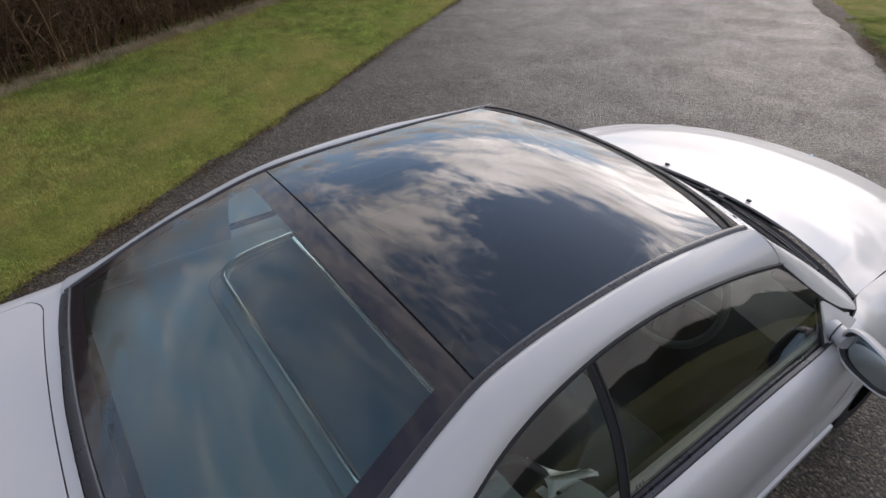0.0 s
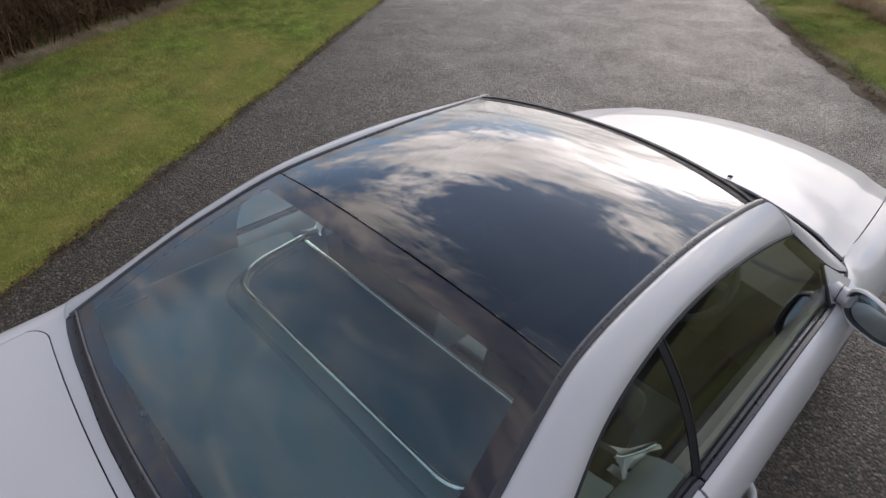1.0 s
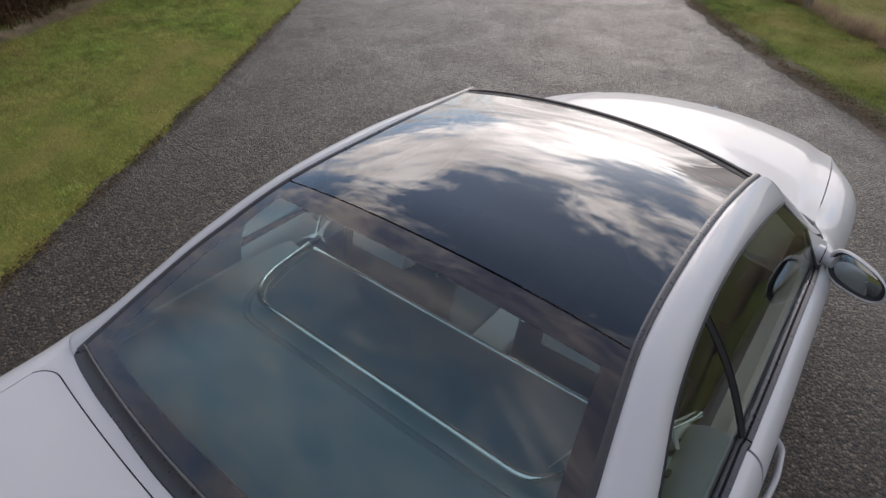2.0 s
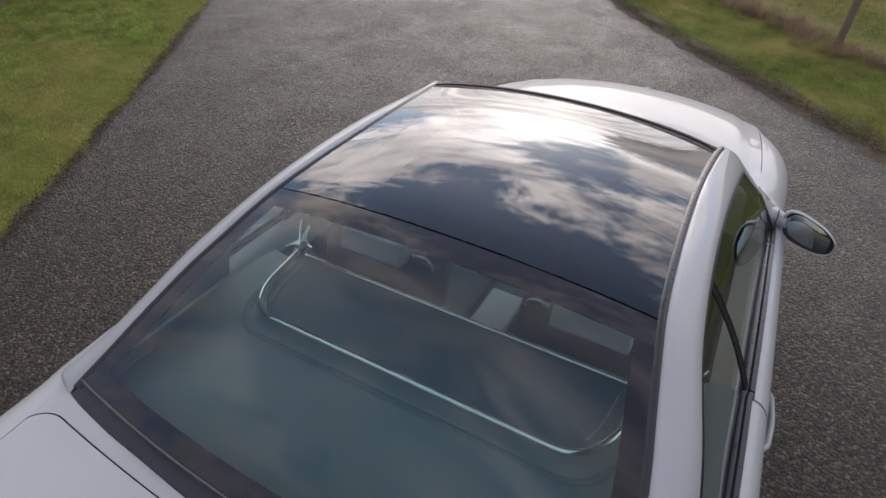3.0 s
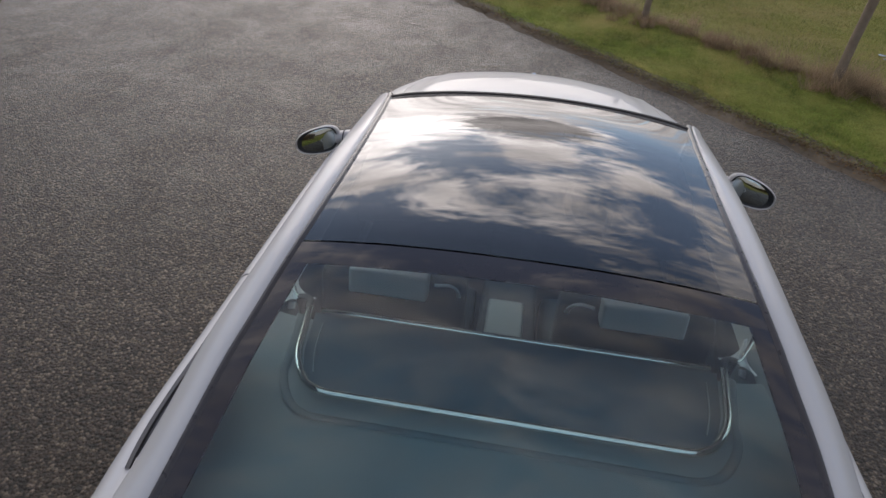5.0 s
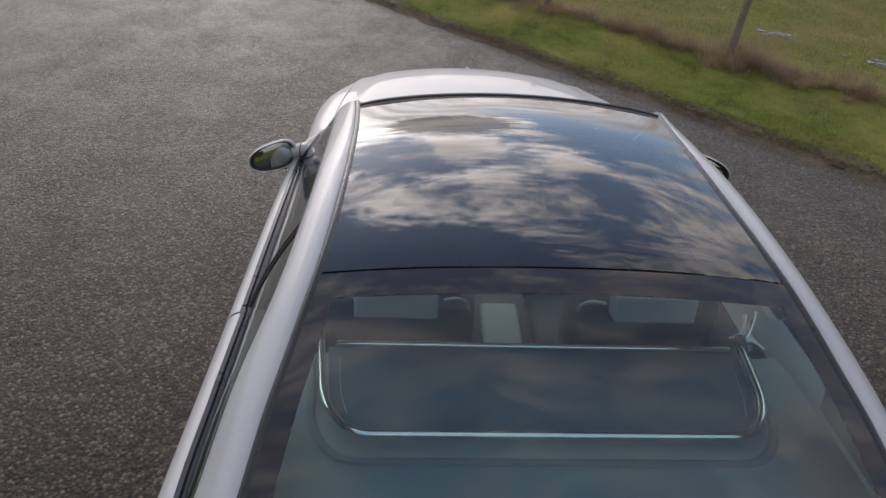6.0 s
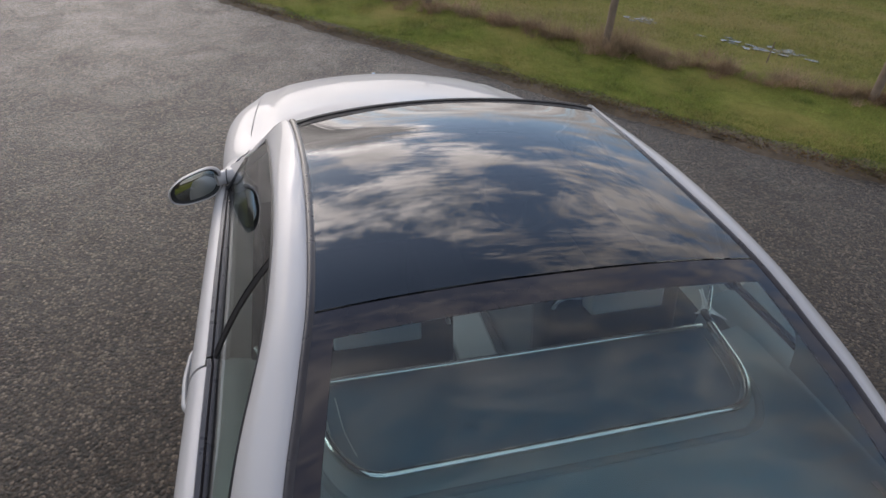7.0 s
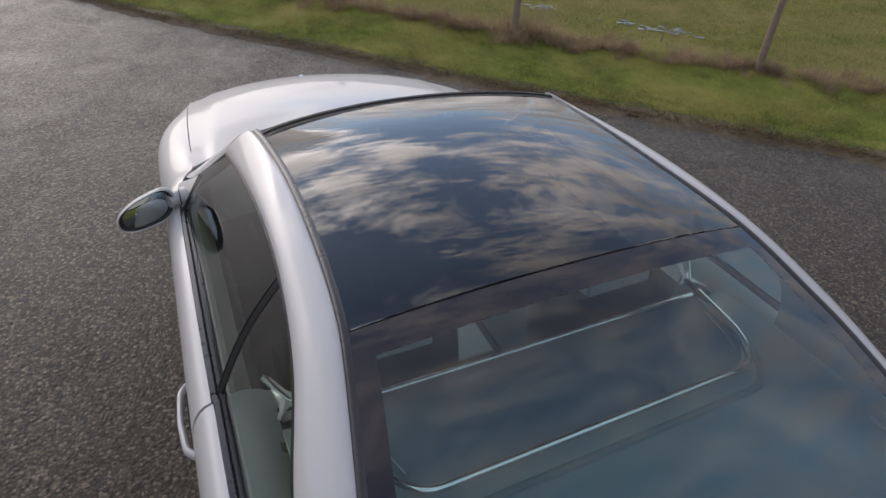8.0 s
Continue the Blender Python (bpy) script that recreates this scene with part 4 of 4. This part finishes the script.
for s in (1, -1):
    rows = []
    for u in lin(0, 1, 14):
        y_front = 0.545 + 0.155 * min(1, u / 0.45) - 0.05 * max(0, u - 0.45)
        rows.append([tuple(window_point(lerp(pillar_y(u) + 0.004, y_front, v), u)) for v in lin(0, 1, 20)])
    pane = part("side_window", sheet([side_points(r, s) for r in rows], 0.004, pane=True), SIDE_GLASS, doors[s], "closed tinted door window")
    if s == 1:
        for k, (tall, wide) in enumerate(((0.012, 0.003), (0.009, 0.006), (0.012, 0.003))):
            part("etched_mark", box((0.0012, wide, tall), tuple(window_point(-0.215 + 0.011 * k, 0.90, -0.003)), 0.0, (0, -30, 0)), GLINT_AND_ETCH, pane, "small etched grey mark")
    rows = []
    for u in lin(0, 1, 14):
        y_back = lerp(-0.92, -0.985, u)
        rows.append([tuple(window_point(lerp(y_back, pillar_y(u) - 0.010, v), u)) for v in lin(0, 1, 16)])
    part("quarter_window", sheet([side_points(r, s) for r in rows], 0.004, pane=True), SIDE_GLASS, car, "small tinted rear quarter window")
    pts = [window_point(pillar_y(u), u, -0.003) for u in lin(0, 1, 14)]
    rows = [[(s * (p.x + dx), p.y + dy, p.z) for dy, dx in ((-0.026, -0.001), (-0.012, 0.004), (-0.010, 0.001), (-0.004, 0.001), (-0.002, 0.005), (0.006, 0.0))] for p in pts]
    part("window_divider", sheet(rows, 0.006), RUBBER, car)
    # upper seal below the rail
    rows = []
    for y in lin(0.585, -0.985, 60):
        a = RAIL_LOW(y)
        rows.append([(s * (a[0] - 0.004), y, a[1] - 0.002), (s * (a[0] + 0.004), y, a[1] - 0.006), (s * (a[0] + 0.003), y, a[1] - 0.012), (s * (a[0] - 0.001), y, a[1] - 0.013), (s * (a[0] + 0.003), y, a[1] - 0.017), (s * (a[0] - 0.002), y, a[1] - 0.024), (s * (a[0] - 0.012), y, a[1] - 0.022)])
    part("window_seal", sheet(rows), RUBBER, car)
    # belt seals
    for nm, y0, y1, owner in (("belt_seal", -0.262, 0.66, doors[s]), ("quarter_seal", -0.99, -0.268, car)):
        rows = []
        for y in lin(y0, y1, 30):
            x, z = (DOOR_TOP if y > -0.27 else REAR_TOP)(y)
            x = min(x, BELT_X + 0.004) if y > -0.9 else x
            rows.append([(s * (x - 0.030), y, z - 0.012), (s * (x - 0.028), y, z + 0.004), (s * (x - 0.020), y, z + 0.006), (s * (x - 0.017), y, z + 0.000), (s * (x - 0.013), y, z + 0.006), (s * (x - 0.002), y, z + 0.005), (s * (x + 0.003), y, z - 0.004)])
        part(nm, sheet(rows), SEAL_TRIM, owner)
    # door pillar of the windscreen
    rows = []
    for v in lin(0, 1, 26):
        p, q = Vector(PILLAR_IN(v)), Vector(PILLAR_OUT(v))
        row = []
        for u in lin(0, 1, 9):
            w = p + (q - p) * u + Vector((0.5, 0.25, 0.8)) * lerp(0.016, 0.004, v) * (1 - abs(2 * u - 1)**2.2)
            row.append((s * w.x, w.y, w.z))
        rows.append(row)
    part("windscreen_pillar", sheet(rows, 0.015, out=(0, 0, 0.7)), PAINT, car)
    rows = []
    for v in lin(0, 1, 20):
        q = Vector(PILLAR_OUT(v)) + Vector((-0.004, -0.004, -0.003))
        rows.append([(s * (q.x + 0.002), q.y + 0.004, q.z), (s * (q.x + 0.004), q.y - 0.010, q.z - 0.010), (s * (q.x + 0.004), q.y - 0.030, q.z - 0.026)])
    part("pillar_seal", sheet(rows, 0.004), RUBBER, car)
    # mirror: foot, arm, housing, glass
    apex, back, fore = Vector((0.741, 0.700, 1.016)), Vector((0.829, 0.632, 0.915)), Vector((0.826, 0.870, 0.898))
    rows = []
    for u in lin(0, 1, 8):
        a, b = apex + (back - apex) * u, apex + (fore - apex) * u
        rows.append([(s * (p.x + 0.010 * math.sin(math.pi * v) * u), p.y, p.z) for v, p in ((v, a + (b - a) * v) for v in lin(0, 1, 8))])
    door_mirror = part("door_mirror", sheet(rows, 0.014), PAINT, doors[s], "silver door mirror on a folding arm")
    part("sail_seal", tube([(s * (apex.x + 0.002), apex.y - 0.006, apex.z), (s * (back.x + 0.002), back.y - 0.006, back.z)], 0.006, 8), RUBBER, door_mirror)
    part("arm", tube([(s * 0.805, 0.705, 0.939), (s * 0.835, 0.695, 0.939), (s * 0.87, 0.680, 0.939)], [0.038, 0.034, 0.032], 16, 0.8), PAINT, door_mirror)
    part("joint", tube([(s * 0.826, 0.694, 0.940), (s * 0.829, 0.694, 0.940)], 0.0375, 18, 0.82), RUBBER, door_mirror)

    def oval(scale, depth, toe=0.16, nod=-0.10):
        pts = []
        for k in range(36):
            a = 2 * math.pi * k / 36
            c, q = math.cos(a), math.sin(a)
            x = 0.101 * math.copysign(abs(c)**0.76, c) * scale
            z = 0.068 * math.copysign(abs(q)**0.78, q) * scale * (1 - 0.20 * c) - 0.28 * x
            y = 0.636 + depth + 0.016 - toe * x + nod * z
            pts.append((s * (0.946 + x), y, 0.920 + z - 0.30 * max(0, depth - 0.01)))
        return pts

    rows = [oval(0.90, 0.005), oval(0.955, -0.002), oval(1.0, 0.006), oval(0.99, 0.024), oval(0.92, 0.050), oval(0.78, 0.075), oval(0.55, 0.092), oval(0.25, 0.100), oval(0.02, 0.101)]
    part("housing", sheet(rows, out=(s * 0.946, 0.70, 0.925), close=True), PAINT, door_mirror)
    part("rim", sheet([oval(0.91, 0.003), oval(0.86, 0.006), oval(0.80, 0.014), oval(0.79, 0.060)], out=(s * 0.946, 0.85, 0.925), close=True), PLASTIC, door_mirror)
    part("mirror_glass", sheet([oval(k, 0.026 - 0.006 * (1 - (k / 0.80)**2), 0.15, 0.14) for k in (0.80, 0.72, 0.60, 0.45, 0.30, 0.15, 0.01)], out=(s * 0.946, 0.85, 0.925), close=True), MIRROR, door_mirror, "slightly convex mirror glass")
    # door handle
    hx = float(MAX_X(-0.15)[0])
    pts = rounded([(s * (hx - 0.004), -0.030, 0.735), (s * (hx + 0.018), -0.055, 0.737), (s * (hx + 0.026), -0.16, 0.742), (s * (hx + 0.018), -0.268, 0.748), (s * (hx - 0.004), -0.292, 0.750)], 0.03)
    part("door_handle", tube(pts, 0.009, 12, 1.5), PAINT, doors[s], "silver pull handle")
    part("handle_cup", sheet([[(s * (hx + 0.0015), y, 0.742 + 0.028 * math.sin(a)) for a in lin(-1.5, 1.5, 6)] for y in lin(-0.24, -0.07, 8)], 0.001, out=(0, 0, 0.7)), PLASTIC, doors[s])
    # sill
    part("sill", sheet([[(s * x, y, z) for x, z in ((0.868, 0.245), (0.892, 0.238), (0.895, 0.215), (0.875, 0.180), (0.80, 0.165))] for y in lin(-0.80, 1.115, 12)], 0.006), PAINT, car)
part("floor_pan", box((1.62, 4.1, 0.05), (0, 0.05, 0.20), 0.01), PLASTIC, car)


def wheel(x, y, s):
    hub = part("wheel", tube([(x - s * 0.10, y, 0.315), (x + s * 0.005, y, 0.315)], 0.205, 32), ALLOY, car, "alloy road wheel")
    prof = [(0.205, -0.11), (0.25, -0.118), (0.30, -0.11), (0.313, -0.08), (0.315, 0.0), (0.313, 0.08), (0.30, 0.11), (0.25, 0.118), (0.205, 0.11)]
    rows = [[(x - s * 0.06 + w, y + r * math.cos(a), 0.315 + r * math.sin(a)) for a in [2 * math.pi * k / 40 for k in range(40)]] for r, w in prof]
    part("tyre", sheet(rows, out=(x - s * 0.06, y, 0.315), close=True), RUBBER, hub)
    for k in range(5):
        a = 2 * math.pi * k / 5
        part("spoke", box((0.02, 0.05, 0.17), (x + s * 0.012, y + 0.11 * math.cos(a), 0.315 + 0.11 * math.sin(a)), 0.006, (math.degrees(a) - 90, 0, 0), 2), ALLOY, hub)


for s in (1, -1):
    for y, z in AXLES:
        wheel(s * 0.832, y, s)

# ---- cabin ----
def star(hub, ends, widths, thick):
    """A flat polished plate with pointed arms and hollow sides."""
    up = (ends[1] - ends[0]).cross(ends[2] - ends[0]).normalized()
    if up.z < 0:
        up = -up
    order = sorted(range(len(ends)), key=lambda i: math.atan2((ends[i] - hub).y, (ends[i] - hub).x))
    rim = []
    for i, j in zip(order, order[1:] + order[:1]):
        a, b = ends[i], ends[j]
        sa, sb = up.cross(a - hub).normalized() * widths[i] / 2, up.cross(b - hub).normalized() * widths[j] / 2
        p, q = a + sa, b - sb
        c = hub + ((a - hub).normalized() + (b - hub).normalized()) * 0.002
        rim += [(1 - u)**2 * p + 2 * u * (1 - u) * c + u * u * q for u in lin(0, 1, 9)]
    bm = bmesh.new()
    top, low = bm.verts.new(hub + up * thick), bm.verts.new(hub - up * thick * 0.2)
    ring = [bm.verts.new(p + up * thick * 0.15) for p in rim]
    for v, w in zip(ring, ring[1:] + ring[:1]):
        bm.faces.new((top, v, w))
        bm.faces.new((low, w, v))
    bmesh.ops.recalc_face_normals(bm, faces=bm.faces)
    return bm


def slab(corners, thick):
    """A flat plate with slightly broken edges, thickened to both sides of its corners' plane."""
    bm = bmesh.new()
    face = bm.faces.new([bm.verts.new(v) for v in corners])
    face.normal_update()
    half = face.normal * thick / 2
    top = bmesh.ops.extrude_face_region(bm, geom=[face])["geom"]
    bmesh.ops.translate(bm, vec=half * 2, verts=[v for v in top if isinstance(v, bmesh.types.BMVert)])
    bmesh.ops.translate(bm, vec=-half, verts=bm.verts[:])
    bmesh.ops.recalc_face_normals(bm, faces=bm.faces[:])
    bmesh.ops.bevel(bm, geom=bm.edges[:], offset=0.0012, segments=1, affect="EDGES")
    return bm


TUB = DARK_TRIM
part("cabin_floor", box((1.5, 2.0, 0.04), (0, 0.10, 0.30), 0.01), TUB, car)
part("rear_bulkhead", box((1.46, 0.03, 0.62), (0, -0.46, 0.60), 0.008), TUB, car)
shelf_rows = []
for y, z in ((-0.43, 0.915), (-0.50, 0.928), (-0.70, 0.936), (-0.90, 0.938), (-1.05, 0.940), (-1.13, 0.945)):
    half = 0.70
    shelf_rows.append([(x, y, z + 0.015 * max(0, (abs(x) - half + 0.1) / 0.1)**2) for x in lin(-half, half, 31)])
part("roof_cover", sheet(shelf_rows, 0.01), SHELF_CLOTH, car, "grey lined cover behind the seats")
BAR = [(-0.580, -0.440, 0.972), (-0.548, -0.640, 0.980), (-0.480, -0.735, 0.985), (0.480, -0.735, 0.985), (0.548, -0.640, 0.980), (0.580, -0.440, 0.972)]
roll_bar = part("roll_bar", tube(rounded(BAR, 0.11, 10), 0.0105, 14), BAR_METAL, car, "folded chrome roll bar behind the seats")
part("cross_bar", tube([(-0.540, -0.450, 0.978), (0, -0.452, 0.979), (0.540, -0.450, 0.978)], 0.0085, 12), BAR_METAL, roll_bar)
part("wind_net", sheet([[(x, y, 0.970) for x in lin(-half, half, 9)] for y, half in ((-0.455, 0.560), (-0.60, 0.540), (-0.66, 0.520), (-0.70, 0.485), (-0.718, 0.45))], 0.004), MESH_CLOTH, roll_bar, "dark mesh stretched inside the bar")
for s in (1, -1):
    part("net_edge", tube(rounded([(s * 0.522, -0.50, 0.976), (s * 0.512, -0.60, 0.977), (s * 0.49, -0.67, 0.977)], 0.08, 6), 0.0018, 8), SHELF_CLOTH, roll_bar)
# the bar's soft shadow on the cover, laid in as a flat darker band
part("bar_shade_band", tube([(x * 1.055, y - 0.040 * (y < -0.6), 0.938) for x, y, z in rounded(BAR, 0.13, 10)], 0.012, 10, 0.3), BAR_SHADE, car)
for s in (1, -1):
    hub, ends = Vector((s * 0.668, -0.332, 0.912)), [Vector((s * 0.715, -0.228, 0.898)), Vector((s * 0.703, -0.382, 0.908)), Vector((s * 0.596, -0.360, 0.931))]
    bracket = part("bar_bracket", star(hub, ends, (0.012, 0.011, 0.008), 0.009), POLISH, car, "polished three-pointed bracket of the roll bar")
    part("hook", tube(rounded([(s * 0.640, -0.352, 0.922), (s * 0.664, -0.342, 0.915), (s * 0.694, -0.300, 0.931), (s * 0.713, -0.267, 0.949)], 0.02, 5), 0.0062, 10), BAR_METAL, bracket)
    part("socket", tube(rounded([(s * 0.584, -0.448, 0.972), (s * 0.592, -0.40, 0.965), (s * 0.622, -0.362, 0.940), (s * 0.660, -0.338, 0.910)], 0.03, 5), 0.0105, 12, 0.8), DARK_TRIM, bracket)
    for name, corners in (("lever", [(0.657, -0.350, 0.913), (0.656, -0.337, 0.922), (0.700, -0.248, 0.920), (0.711, -0.237, 0.912), (0.701, -0.271, 0.904), (0.690, -0.284, 0.911)]),
                          ("plate", [(0.663, -0.355, 0.907), (0.693, -0.290, 0.906), (0.707, -0.272, 0.898), (0.699, -0.322, 0.880), (0.672, -0.349, 0.901)]),
                          ("foot", [(0.659, -0.384, 0.899), (0.662, -0.363, 0.906), (0.703, -0.330, 0.871), (0.691, -0.362, 0.866)])):
        part(name, slab([Vector((s * x, y, z)) for x, y, z in corners], 0.007), POLISH, bracket, "flat folded steel tongue" if name == "plate" else "", False)


def seat(x):
    base = part("seat", box((0.50, 0.52, 0.16), (x, 0.06, 0.42), 0.05), SEAT_HIDE, car, "dark grey leather bucket seat")
    part("backrest", box((0.48, 0.14, 0.60), (x, -0.25, 0.66), 0.05, (-14, 0, 0)), DARK_TRIM, base, "charcoal back shell")
    part("headrest", box((0.245, 0.07, 0.082), (x, -0.270, 0.968), 0.010, (-14, 0, 0)), LEATHER_PALE, base, "pale grey head restraint")
    k = math.copysign(1, x)
    part("belt_guide", tube(rounded([(k * 0.245, -0.262, 0.968), (k * 0.200, -0.256, 0.972), (k * 0.172, -0.252, 0.952), (k * 0.168, -0.250, 0.925)], 0.025, 5), 0.0075, 10, 0.6), LEATHER_PALE, base, "pale curved seat belt guide")
    return base


seat(0.385)
seat(-0.385)
console = part("centre_console", box((0.22, 0.95, 0.30), (0, 0.20, 0.45), 0.03), DARK_TRIM, car)
part("armrest", box((0.14, 0.26, 0.04), (-0.01, -0.03, 0.612), 0.015), LEATHER, console, "light grey armrest lid")
part("dashboard", sheet([[(x, y + 0.10 * (1 - (x / 0.72)**2), z) for x in lin(-0.72, 0.72, 17)] for y, z in ((0.50, 0.62), (0.52, 0.78), (0.60, 0.86), (0.80, 0.875), (1.02, 0.865))], 0.02, out=(0, 1.0, 0.5)), DARK_TRIM, car)
ring = []
wheel_at = pose(0.375, 0.545, 0.865, 68, 0, 0)
for k in range(41):
    a = 2 * math.pi * k / 40
    ring.append(tuple(wheel_at @ Vector((0.185 * math.cos(a), 0.185 * math.sin(a), 0))))
steering = part("steering_wheel", tube(ring, 0.014, 10), WHEEL_HIDE, car, "dark grey leather steering wheel")
part("hub", box((0.11, 0.09, 0.04), tuple(wheel_at @ Vector((0, 0, -0.01))), 0.02, (68, 0, 0)), DARK_TRIM, steering)
for a in (0, 180, 270):
    part("spoke", box((0.12, 0.025, 0.012), tuple(wheel_at @ Vector((0.105 * math.cos(radians(a)), 0.105 * math.sin(radians(a)), -0.004))), 0.004, (68, 0, 0) if a != 270 else (68, 90, 0)), WHEEL_HIDE, steering)
for s in (1, -1):
    part("door_card", sheet([[(s * x, y, z) for x, z in ((0.800, 0.915), (0.785, 0.905), (0.766, 0.84), (0.745, 0.803))] for y in lin(-0.27, 0.86, 12)], 0.008, out=(s * 2, 0, 0.7)), LINING, doors[s], "pale grey door lining")
    part("door_pocket", sheet([[(s * x, y, z) for x, z in ((0.745, 0.803), (0.722, 0.782), (0.712, 0.74), (0.73, 0.64), (0.76, 0.45))] for y in lin(-0.27, 0.86, 12)], 0.008, out=(s * 2, 0, 0.7)), DARK_TRIM, doors[s], "charcoal lower door lining")
    part("side_trim", sheet([[(s * x, y, z) for x, z in ((0.800, 0.93), (0.77, 0.935), (0.735, 0.925), (0.70, 0.90), (0.69, 0.70))] for y in lin(-1.02, -0.28, 12)], 0.008, out=(s * 2, 0, 0.5)), SHELF_CLOTH, car)
for s in (1, -1):
    rows = []
    for y in lin(-0.62, -1.14, 17):
        x, z = GLASS_EDGE(y)
        p, q = Vector((s * (x - 0.022), y, z - 0.014)), Vector((s * 0.72, y, 0.945))
        rows.append([tuple(p + (q - p) * u + Vector((s * 0.03 * math.sin(math.pi * u), 0, 0))) for u in lin(0, 1, 7)])
    part("pillar_lining", sheet(rows, 0.004, out=(s * 2, -0.8, 1.0)), SHELF_CLOTH, car)
part("interior_mirror", box((0.24, 0.03, 0.065), (0.0, 0.50, 1.175), 0.02), DARK_TRIM, car)
for ob in list(car.children_recursive):
    if ob.name.startswith(("side_window", "quarter_window", "windscreen")) and ob.data.materials[0] == SIDE_GLASS:
        ob.visible_shadow = False                                # clear panes let the daylight in
